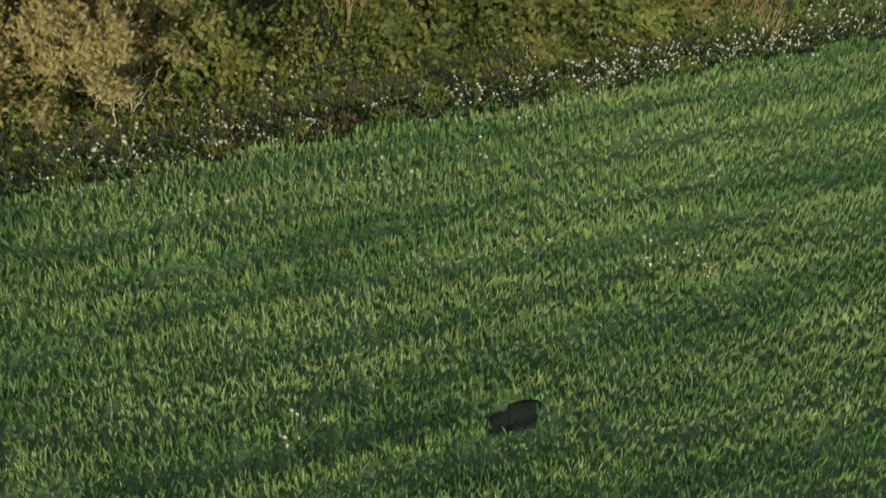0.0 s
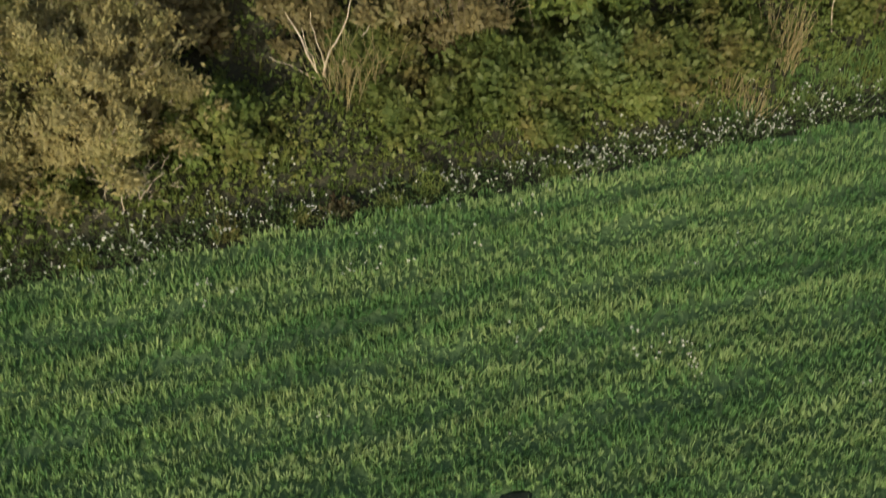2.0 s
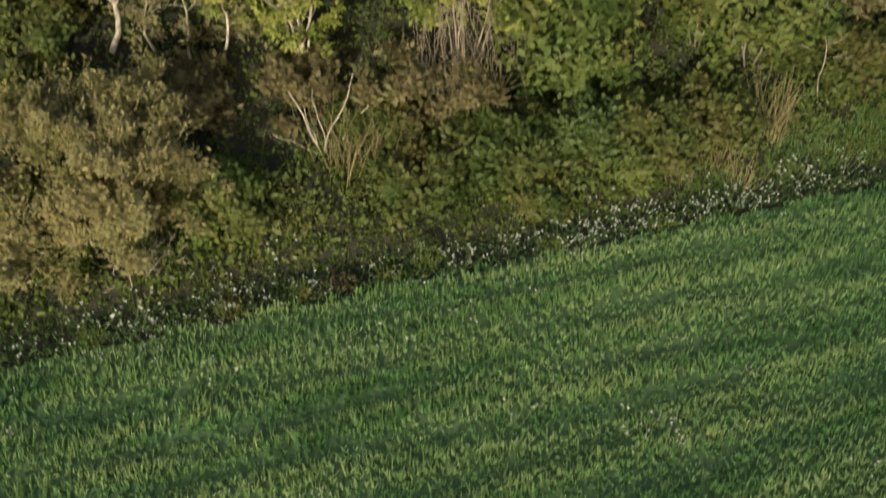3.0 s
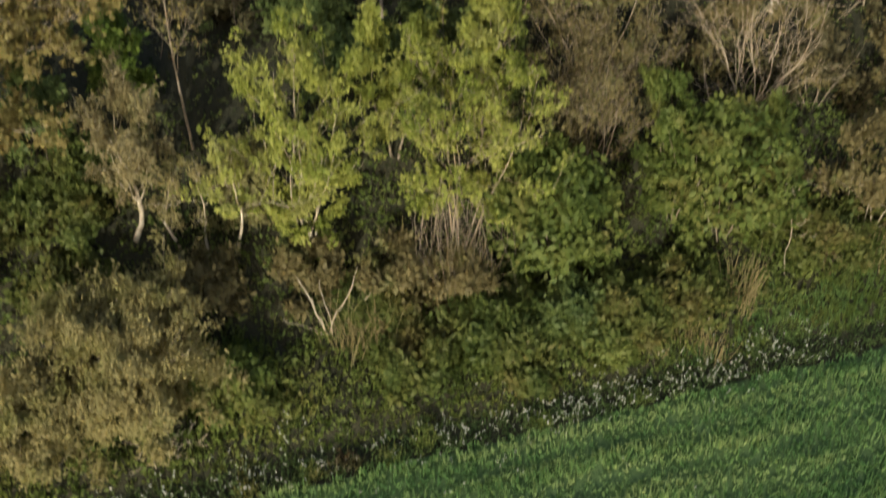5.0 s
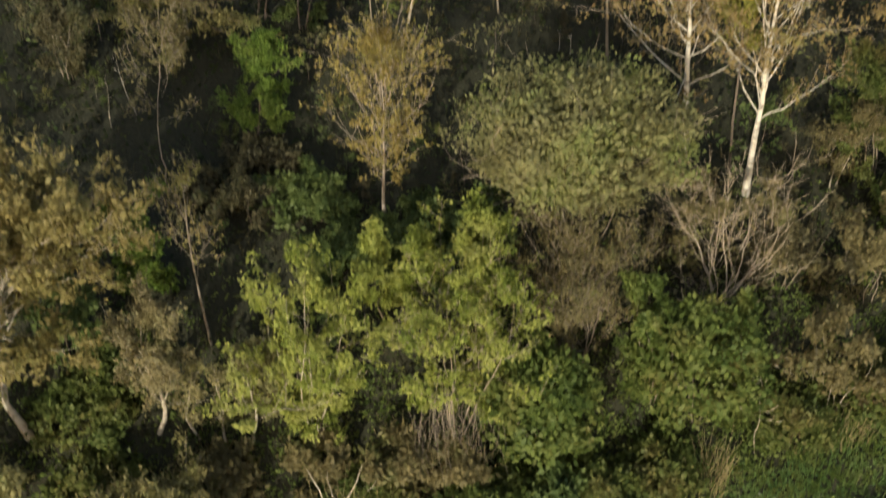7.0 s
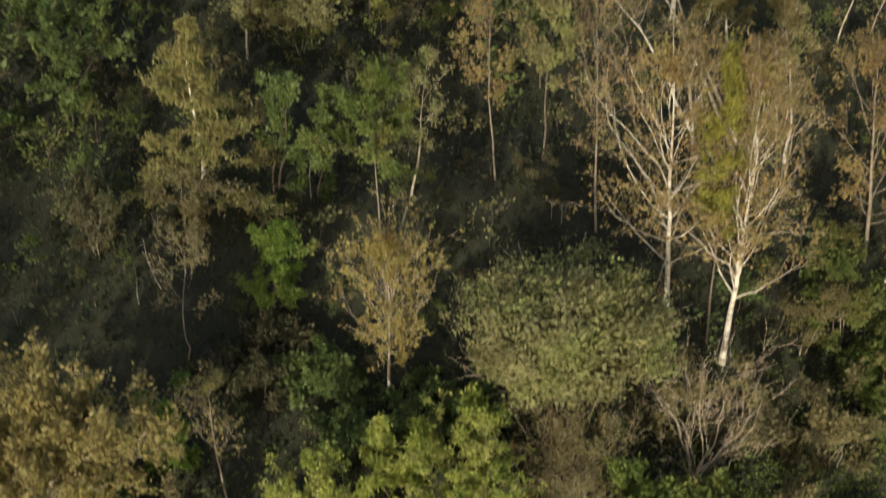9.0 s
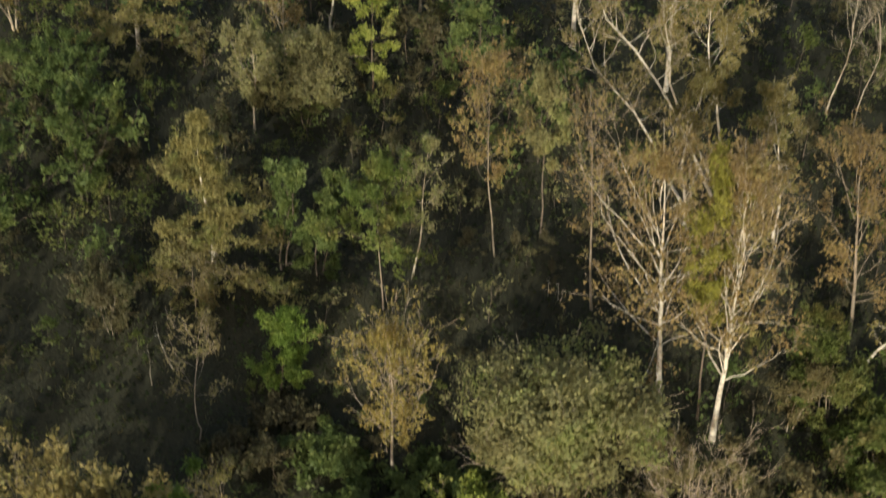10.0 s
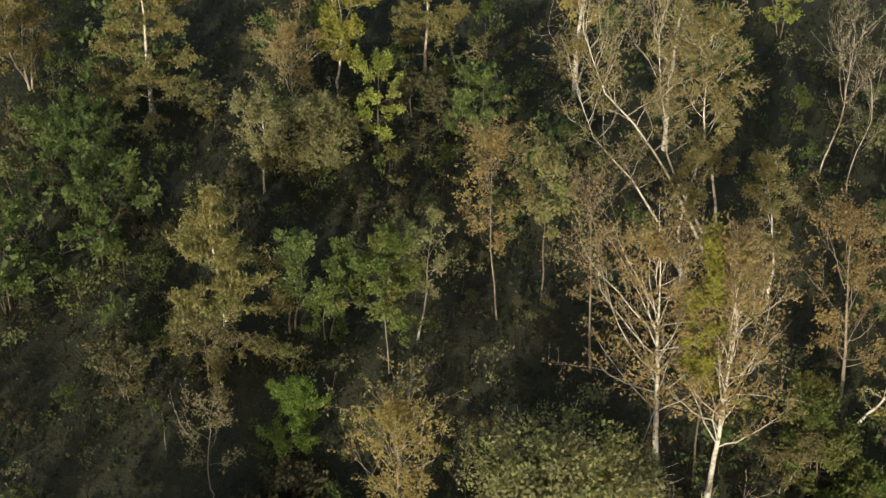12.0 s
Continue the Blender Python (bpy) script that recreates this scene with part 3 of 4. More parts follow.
# the pale birches with copper leaves and their neighbours
TREES = [
    (plant("birch_tree", 10.1, 40.0, 13.0, 2.6, L["copper"], B["birch"], 11, base=0.24, crown="broad", limbs=38, subs=6, twigs=5, rise=(44, 80), lift=0.10, lean=(-0.032, 0), thick=0.0098, outer=True, leaf_count=2, leaf_size=0.15, split=True),
     "tall white-barked birch with sparse copper leaves", "birches"),
    (plant("birch_tree", 8.2, 41.5, 12.0, 3.6, L["copper"], B["birch"], 12, base=0.22, crown="broad", limbs=34, subs=6, twigs=5, rise=(20, 76), lift=0.10, lean=(-0.08, 0), thick=0.0105, outer=True, leaf_count=2, leaf_size=0.15, split=True),
     "white-barked birch with spreading copper crown", "birches"),
    (plant("birch_tree", 9.6, 40.7, 12.0, 1.3, L["yellowgreen"], B["dark"], 13, base=0.42, crown="tall", limbs=22, subs=5, twigs=4, rise=(35, 65), lean=(-0.04, 0), thick=0.0045, leaf_count=4, leaf_size=0.14),
     "slim birch with yellow-green leaves among the copper ones", "birches"),
    (plant("birch_tree", 16.2, 45.2, 9.8, 2.2, L["copper"], B["grey"], 14, base=0.2, crown="tall", limbs=26, subs=5, twigs=4, rise=(35, 68), lean=(-0.12, 0), thick=0.009, outer=True, leaf_count=3, leaf_size=0.14),
     "thin birch with sparse brown-copper leaves", "birches"),
    (plant("maple_tree", -11.1, 29.2, 7.2, 3.2, L["maple"], B["pale"], 15, base=0.44, crown="oval", limbs=50, subs=6, twigs=5, rise=(5, 76), lift=0.08, bends=((1.5, -0.45), (2.8, -0.5), (4.6, 0.0), (7.2, 0.8)), thick=0.019, bunch=4, leaf_count=5, leaf_size=0.17, split=True, facing=1.0),
     "pale-trunked tree with golden-brown spring leaves", "field-edge trees"),
    (plant("young_tree", -1.7, 37.5, 7.2, 2.2, L["gold"], B["ash"], 16, base=0.2, crown="oval", limbs=46, subs=5, twigs=3, rise=(45, 84), lift=0.06, lean=(-0.02, 0), thick=0.009, split=True, leaf_count=3, bunch=3, spread=0.03, leaf_size=0.12),
     "slender young tree with an egg-shaped golden crown", "young trees"),
    (plant("young_tree", -7.7, 29.8, 4.9, 1.25, L["blush"], B["pale"], 17, base=0.28, crown="broad", limbs=20, subs=5, twigs=4, rise=(38, 78), bend=0.26, lean=(0.06, 0), thick=0.016, leaf_count=5, leaf_size=0.12),
     "crooked pale sapling with grey-beige leaves", "young trees"),
    (plant("young_tree", -6.6, 29.9, 2.6, 0.8, L["beige"], B["pale"], 18, base=0.2, limbs=10, subs=4, twigs=3, bend=0.34, thick=0.02, leaf_count=2, leaf_size=0.11),
     "small crooked sapling with few beige leaves", "young trees"),
    (plant("young_tree", -5.9, 29.7, 2.9, 0.7, L["beige"], B["pale"], 63, base=0.3, limbs=9, subs=4, twigs=3, bend=0.36, thick=0.018, leaf_count=1, leaf_size=0.09),
     "crooked pale sapling with hardly any leaves", "young trees"),
    (plant("young_tree", -5.1, 29.9, 3.2, 0.7, L["lime"], B["pale"], 64, base=0.3, limbs=9, subs=4, twigs=3, bend=0.34, thick=0.016, leaf_count=2, leaf_size=0.09),
     "crooked pale sapling with a few green leaves", "young trees"),
    (plant("bare_shrub", -6.45, 24.5, 1.3, 1.0, None, B["pale"], 65, base=0.06, crown="fan", stems=5, limbs=20, subs=3, twigs=2, rise=(5, 60), thick=0.022, leaf_count=0),
     "low bare twigs at the foot of the willow", "bare shrubs"),
    (plant("young_tree", -6.5, 32.3, 6.2, 1.0, L["maple"], B["grey"], 19, base=0.36, crown="fan", limbs=16, subs=4, twigs=3, rise=(62, 80), lift=0.06, lean=(-0.06, 0), thick=0.0075, outer=True, leaf_count=2, bunch=2, leaf_size=0.115),
     "thin upright sapling with a sparse feathery top", "young trees"),
    (plant("hazel_tree", -3.3, 30.1, 7.0, 2.8, L["lime"], B["pale"], 20, base=0.2, crown="oval", stems=6, splay=0.6, limbs=54, subs=5, twigs=4, rise=(0, 52), lift=0.05, flat=0.7, thick=0.010, side=0.8, spread=0.02, leaf_count=4, leaf_size=0.13, outer=True, facing=1.4),
     "many-stemmed hazel with bright lime-green new leaves", "hazels"),
    (plant("hazel_tree", 0.6, 30.9, 6.3, 2.6, L["lime"], B["twig"], 21, base=0.3, crown="oval", stems=5, splay=0.6, limbs=55, subs=5, twigs=4, rise=(-8, 48), lift=0.05, flat=0.7, thick=0.007, side=0.8, spread=0.03, leaf_count=3, leaf_size=0.14, outer=True, facing=1.4),
     "spreading hazel with lime-green leaves over dry grass", "hazels"),
    (plant("hazel_tree", -1.2, 33.0, 4.7, 1.2, L["lime"], B["grey"], 22, base=0.2, stems=2, limbs=20, subs=5, twigs=4, side=0.75, leaf_count=5, leaf_size=0.14, flat=0.3),
     "small hazel with yellowish green leaves", "hazels"),
    (plant("hazel_tree", 1.2, 33.0, 5.6, 1.0, L["lime"], B["grey"], 23, base=0.2, stems=2, limbs=20, subs=5, twigs=4, rise=(35, 75), side=0.75, leaf_count=5, leaf_size=0.15, flat=0.2),
     "upright young hazel with fresh green shoots", "hazels"),
    (plant("willow_tree", 4.15, 36.0, 7.5, 3.45, L["olive"], B["twig"], 24, base=0.58, crown="oval", stems=6, limbs=90, subs=6, twigs=4, rise=(-5, 62), lift=0.05, thick=0.009, leaf_count=6, leaf_size=0.17, bunch=2, spread=0.18, rounded=0.2, shell=900, facing=2.6),
     "dense rounded willow with dull olive leaves", "willows"),
    (plant("willow_shrub", -7.4, 25.3, 3.7, 2.2, L["beige"], B["ash"], 25, base=0.05, crown="broad", stems=7, limbs=70, subs=6, twigs=4, rise=(15, 80), lift=0.16, thick=0.009, bunch=4, side=0.8, spread=0.07, slim=0.42, leaf_count=6, leaf_size=0.13),
     "broad willow shrub with grey-beige young leaves", "willows"),
    (plant("willow_shrub", -9.4, 24.0, 2.7, 1.7, L["beige"], B["grey"], 26, base=0.05, crown="broad", stems=5, limbs=40, subs=5, twigs=4, rise=(5, 60), thick=0.012, leaf_count=6, leaf_size=0.13, slim=0.45),
     "low willow shrub with olive-beige leaves", "willows"),
    (plant("bare_shrub", 8.6, 35.6, 6.1, 2.7, None, B["twig"], 27, base=0.06, crown="fan", stems=8, limbs=40, subs=4, twigs=3, rise=(35, 76), lift=0.08, bend=0.09, thick=0.0115, leaf_count=0),
     "leafless shrub with a fan of grey-brown branches", "bare shrubs"),
    (plant("bare_shrub", 4.2, 33.4, 5.4, 2.4, L["tan"], B["grey"], 28, base=0.06, crown="fan", stems=6, limbs=48, subs=6, twigs=5, rise=(35, 75), thick=0.010, leaf_count=2, leaf_size=0.11),
     "brown twiggy shrub with few withered leaves", "bare shrubs"),
    (plant("larch_tree", -8.9, 45.5, 8.2, 2.9, L["needle"], B["birch"], 29, base=0.12, crown="cone", limbs=32, subs=9, twigs=3, rise=(-8, 22), spread=0.03, lift=0.0, droop=0.06, thick=0.012, flat=0.92, facing=0.5, bunch=2, leaf_count=9, leaf_size=0.18, slim=0.35, limb_bark=B["grey"]),
     "larch with tiers of yellowish olive needles", "larches"),
    (plant("larch_tree", -14.5, 61.1, 9.0, 3.0, L["needle"], B["birch"], 30, base=0.12, crown="cone", limbs=30, subs=9, twigs=3, rise=(-8, 22), spread=0.03, lift=0.0, droop=0.06, thick=0.014, flat=0.92, facing=0.5, bunch=2, leaf_count=9, leaf_size=0.17, slim=0.35, limb_bark=B["grey"]),
     "pale-stemmed larch with ochre needles", "larches"),
    (plant("larch_tree", -1.3, 65.9, 7.8, 2.4, L["needle"], B["pale"], 31, base=0.12, crown="cone", limbs=24, subs=9, twigs=3, rise=(-8, 22), spread=0.03, lift=0.0, droop=0.06, thick=0.012, flat=0.92, facing=0.5, bunch=2, leaf_count=9, leaf_size=0.17, slim=0.35, limb_bark=B["grey"]),
     "distant larch with brownish needles", "larches"),
    (plant("young_tree", -5.9, 40.5, 3.8, 1.055, L["fresh"], B["dark"], 32, base=0.05, crown="broad", limbs=24, subs=5, twigs=4, rise=(15, 70), lift=0.1, lean=(0.08, 0), thick=0.012, side=0.7, flat=0.4, leaf_count=5, leaf_size=0.12),
     "bushy sapling with vivid fresh green leaves", "young trees"),
    (plant("young_tree", -2.3, 44.6, 7.0, 1.9, L["elder"], B["grey"], 33, base=0.42, crown="broad", limbs=22, subs=5, twigs=4, rise=(10, 50), flat=0.4, thick=0.005, leaf_count=5, leaf_size=0.15),
     "small tree with a flat green crown on a thin trunk", "young trees"),
    (plant("young_tree", -1.2, 46.5, 6.6, 1.3, L["olive"], B["pale"], 34, base=0.4, crown="oval", limbs=16, subs=5, twigs=3, lean=(0.12, 0), bend=0.14, thick=0.008, leaf_count=2, leaf_size=0.13),
     "crooked pale-stemmed sapling with thin olive leaves", "young trees"),
    (plant("birch_tree", 2.1, 48.0, 9.8, 1.8, L["copper"], B["grey"], 35, base=0.36, crown="oval", limbs=24, subs=5, twigs=4, rise=(40, 70), lift=0.1, lean=(-0.06, 0), thick=0.0042, leaf_count=2, leaf_size=0.14),
     "slim birch with thin copper-olive crown", "birches"),
    (plant("birch_tree", 5.9, 45.5, 10.4, 1.7, L["copper"], B["grey"], 36, base=0.35, crown="oval", limbs=20, subs=5, twigs=4, rise=(30, 65), lean=(-0.07, 0), thick=0.0055, leaf_count=1, leaf_size=0.10),
     "very thin birch with an almost bare crown", "birches"),
    (plant("young_tree", 4.0, 49.0, 8.2, 1.3, L["olive"], B["dark"], 37, base=0.45, limbs=18, subs=5, twigs=3, leaf_count=5, leaf_size=0.16, thick=0.006),
     "narrow tree with patches of dull green leaves", "young trees"),
    (plant("leaning_birch", 10.4, 50.8, 11.5, 1.7, L["haze"], B["birch"], 38, base=0.42, crown="tall", limbs=22, subs=6, twigs=4, rise=(30, 72), lift=0.1, droop=0.03, bends=((4.3, -2.15), (6.4, -3.8), (7.6, -4.8), (9.3, -5.2), (11.4, -5.6)), thick=0.0070, leaf_count=2, leaf_size=0.12, split=True),
     "leaning white birch with hanging gold-olive twigs", "leaning birches"),
    (plant("leaning_birch", 11.9, 50.6, 15.0, 1.9, L["haze"], B["birch"], 39, base=0.45, crown="tall", limbs=22, subs=6, twigs=4, rise=(30, 72), lift=0.1, droop=0.03, bends=((6.1, -3.1), (7.9, -4.1), (8.8, -5.4), (10.3, -6.0), (12.7, -6.9), (15.0, -6.9)), thick=0.0059, leaf_count=2, leaf_size=0.12, split=True),
     "curved white birch with thin olive-gold foliage", "leaning birches"),
    (plant("leaning_birch", 12.1, 50.9, 14.6, 1.9, L["haze"], B["birch"], 70, base=0.45, crown="tall", limbs=22, subs=6, twigs=4, rise=(30, 72), lift=0.1, droop=0.03, bends=((5.2, -2.6), (6.5, -3.2), (8.0, -3.3), (9.5, -3.7), (11.3, -4.0), (13.3, -3.8), (14.6, -4.8)), thick=0.0059, leaf_count=2, leaf_size=0.12, split=True),
     "curved white birch with thin olive-gold foliage", "leaning birches"),
    (plant("birch_tree", 11.8, 52.0, 12.8, 2.2, L["haze"], B["birch"], 40, base=0.42, crown="oval", limbs=26, subs=6, twigs=4, rise=(25, 65), lift=0.06, lean=(-0.08, 0), bend=0.2, thick=0.0065, leaf_count=4, leaf_size=0.14),
     "white birch with an orange-gold crown", "birches"),
    (plant("birch_tree", 10.2, 50.0, 8.2, 1.1, L["haze"], B["birch"], 41, base=0.55, limbs=16, subs=5, twigs=4, thick=0.011, bend=0.12, leaf_count=3, leaf_size=0.13),
     "small forked white birch with golden leaves", "birches"),
    (plant("birch_tree", 13.9, 50.0, 8.0, 1.3, L["haze"], B["birch"], 42, base=0.45, limbs=18, subs=5, twigs=4, thick=0.01, lean=(-0.13, 0), bend=0.12, leaf_count=4, leaf_size=0.13),
     "small golden-leaved birch with crossing pale stems", "birches"),
    (plant("birch_tree", 10.4, 60.0, 11.0, 1.9, L["gold"], B["birch"], 43, base=0.3, limbs=20, subs=5, twigs=4, thick=0.011, lean=(-0.06, 0), bend=0.12, leaf_count=2, leaf_size=0.15),
     "white birch with a crooked stem and thin leaves", "birches"),
    (plant("birch_tree", 17.7, 58.7, 10.4, 2.1, L["brown"], B["pale"], 44, base=0.3, limbs=22, subs=5, twigs=2, rise=(50, 76), thick=0.0042, bend=0.18, lean=(-0.10, 0), leaf_count=1, leaf_size=0.14),
     "nearly leafless grey birch with upright limbs", "birches"),
    (plant("birch_tree", 18.7, 57.1, 8.0, 1.9, L["brown"], B["pale"], 45, base=0.3, limbs=20, subs=5, twigs=2, rise=(50, 76), thick=0.0042, bend=0.28, lean=(-0.03, 0), leaf_count=1, leaf_size=0.14),
     "curved grey birch with bare brown twigs", "birches"),
    (plant("leaning_birch", 15.9, 43.0, 3.4, 1.0, L["gold"], B["birch"], 46, base=0.5, limbs=8, subs=4, twigs=3, thick=0.03, bend=0.16, lean=(0.5, 0), leaf_count=1, leaf_size=0.12),
     "short bent white stem leaning over the shrubs", "leaning birches"),
    (plant("thorn_shrub", 14.6, 41.3, 4.6, 1.9, L["bramble"], B["grey"], 47, base=0.15, crown="broad", stems=3, limbs=30, subs=5, twigs=4, rise=(10, 55), flat=0.3, leaf_count=5, leaf_size=0.14),
     "hawthorn with yellowish green leaves", "thorn shrubs"),
    (plant("thorn_shrub", 13.1, 40.6, 3.2, 1.1, L["tan"], B["pale"], 48, base=0.2, stems=2, limbs=16, subs=5, twigs=3, leaf_count=4, leaf_size=0.12),
     "small thorn shrub with dull brown leaves", "thorn shrubs"),
    (plant("rowan_tree", -14.9, 50.0, 5.0, 2.2, L["green"], B["dark"], 49, base=0.15, crown="fan", stems=3, outer=True, limbs=15, subs=9, twigs=4, rise=(15, 50), lift=0.07, flat=0.3, side=0.4, leaf_count=4, spread=0.03, leaf_size=0.16),
     "green rowan with outstretched leafy arms", "rowans"),
    (plant("rowan_tree", -16.9, 55.6, 4.6, 3.2, L["green"], B["dark"], 50, base=0.15, crown="broad", stems=5, limbs=32, subs=6, twigs=4, rise=(15, 50), flat=0.3, side=0.55, leaf_count=4, spread=0.03, leaf_size=0.16),
     "wide green rowan clump", "rowans"),
    (plant("rowan_tree", -18.1, 47.0, 5.4, 2.3, L["green"], B["dark"], 51, base=0.15, crown="broad", stems=3, limbs=26, subs=6, twigs=4, rise=(15, 50), flat=0.3, side=0.55, leaf_count=4, spread=0.03, leaf_size=0.16),
     "deep green rowan with layered leaves", "rowans"),
    (plant("maple_tree", -20.8, 63.0, 7.6, 2.5, L["maple"], B["pale"], 52, base=0.18, crown="fan", stems=3, splay=0.9, limbs=30, subs=6, twigs=4, rise=(48, 80), lift=0.08, lean=(0.04, 0), thick=0.01, leaf_count=4, leaf_size=0.16, outer=True),
     "distant maple with a gold-olive crown", "young trees"),
    (plant("maple_tree", -7.6, 61.7, 5.6, 2.0, L["copper"], B["pale"], 53, base=0.2, crown="fan", limbs=22, subs=6, twigs=4, rise=(40, 68), leaf_count=2, leaf_size=0.14),
     "fan-shaped tree with thin copper leaves", "young trees"),
    (plant("birch_tree", -5.6, 64.1, 8.0, 1.9, L["yellowgreen"], B["birch"], 54, base=0.3, limbs=24, subs=6, twigs=4, bend=0.2, thick=0.009, leaf_count=5, leaf_size=0.17),
     "birch with yellow-green foliage and white stem", "birches"),
    (plant("young_tree", -8.4, 55.4, 5.6, 1.5, L["olive"], B["pale"], 55, base=0.25, crown="oval", limbs=20, subs=5, twigs=4, rise=(40, 70), leaf_count=4, leaf_size=0.15),
     "olive-leaved sapling with fanned branches", "young trees"),
    (plant("thorn_shrub", -6.2, 56.4, 4.9, 2.2, L["olive"], B["grey"], 56, base=0.2, crown="oval", stems=4, limbs=32, subs=5, twigs=4, leaf_count=3, leaf_size=0.16, flat=0.3, rounded=0.16, shell=1200),
     "rounded thorn shrub with green-yellow leaves", "thorn shrubs"),
    (plant("rowan_tree", -3.3, 58.9, 5.6, 1.5, L["lime"], B["dark"], 57, base=0.2, limbs=17, subs=5, twigs=4, rise=(25, 60), side=0.55, leaf_count=3, spread=0.03, leaf_size=0.16, flat=0.2),
     "young rowan with light green leaves", "rowans"),
    (plant("rowan_tree", 1.5, 56.8, 5.8, 1.9, L["green"], B["dark"], 58, base=0.25, crown="broad", limbs=19, subs=5, twigs=4, rise=(15, 50), side=0.55, leaf_count=4, spread=0.03, leaf_size=0.16, flat=0.3),
     "green rowan behind the thin birches", "rowans"),
    (plant("rowan_tree", -6.4, 47.0, 5.6, 1.35, L["green"], B["dark"], 59, base=0.05, crown="broad", stems=2, limbs=17, subs=5, twigs=4, rise=(25, 60), side=0.55, leaf_count=4, spread=0.03, leaf_size=0.16, flat=0.2),
     "green rowan beside the larch", "rowans"),
    (plant("rowan_tree", -4.9, 46.4, 4.4, 1.2, L["green"], B["dark"], 60, base=0.05, crown="broad", stems=2, limbs=16, subs=5, twigs=4, rise=(25, 60), side=0.55, leaf_count=4, spread=0.03, leaf_size=0.16, flat=0.2),
     "small dark green rowan", "rowans"),
    (plant("thorn_shrub", -9.3, 43.9, 3.6, 1.6, L["tan"], B["grey"], 61, base=0.2, stems=2, limbs=18, subs=5, twigs=4, lean=(0.15, 0), leaf_count=2, leaf_size=0.13),
     "thorn shrub with withered brown leaves", "thorn shrubs"),
    (plant("thorn_shrub", -12.4, 42.7, 3.2, 1.4, L["brown"], B["grey"], 62, base=0.15, stems=3, limbs=24, subs=5, twigs=4, rise=(40, 70), leaf_count=4, leaf_size=0.13),
     "upright thorn shrub with dull brown leaves", "thorn shrubs"),
    (plant("young_tree", -8.6, 38.2, 6.3, 1.5, L["tan"], B["ash"], 66, base=0.48, crown="fan", limbs=12, subs=5, twigs=3, rise=(30, 72), lift=0.08, lean=(0.15, 0), bend=0.22, thick=0.0046, outer=True, leaf_count=2, leaf_size=0.12),
     "thin crooked sapling with a withered brown top", "young trees"),
    (plant("dead_sapling", -9.9, 41.0, 2.2, 0.25, None, B["birch"], 67, base=0.5, limbs=4, subs=2, twigs=2, rise=(50, 75), lean=(-0.2, 0), bend=0.12, thick=0.011, leaf_count=0),
     "bleached leaning dead sapling without leaves", "dead saplings"),
    (plant("dead_sapling", -10.6, 40.3, 1.9, 0.25, None, B["pale"], 68, base=0.5, limbs=4, subs=2, twigs=2, rise=(50, 75), bend=0.12, thick=0.010, leaf_count=0),
     "thin grey dead sapling without leaves", "dead saplings"),
    (plant("dead_sapling", -12.6, 43.2, 1.8, 0.25, None, B["pale"], 69, base=0.5, limbs=4, subs=2, twigs=2, rise=(50, 75), lean=(-0.1, 0), bend=0.12, thick=0.010, leaf_count=0),
     "thin grey dead sapling without leaves", "dead saplings"),
    (plant("dead_sapling", 4.2, 46.0, 1.1, 0.12, None, B["birch"], 71, base=0.6, limbs=3, subs=2, twigs=2, rise=(55, 75), bend=0.06, thick=0.014, leaf_count=0),
     "bleached upright dead stick without leaves", "dead saplings"),
    (plant("dead_sapling", 9.5, 31.7, 3.0, 0.7, None, B["pale"], 73, base=0.45, limbs=6, subs=3, twigs=2, rise=(5, 50), lean=(-0.05, 0), bend=0.16, thick=0.006, leaf_count=0),
     "thin bleached dead sapling standing in the brambles", "dead saplings"),
    (plant("dead_sapling", 4.6, 45.9, 0.9, 0.12, None, B["birch"], 72, base=0.6, limbs=3, subs=2, twigs=2, rise=(55, 75), bend=0.06, thick=0.014, leaf_count=0),
     "bleached upright dead stick without leaves", "dead saplings"),
]
for ob, label, group in TREES:
    tagged(ob, label, ob.name.split(".")[0].replace("_", " "), group)

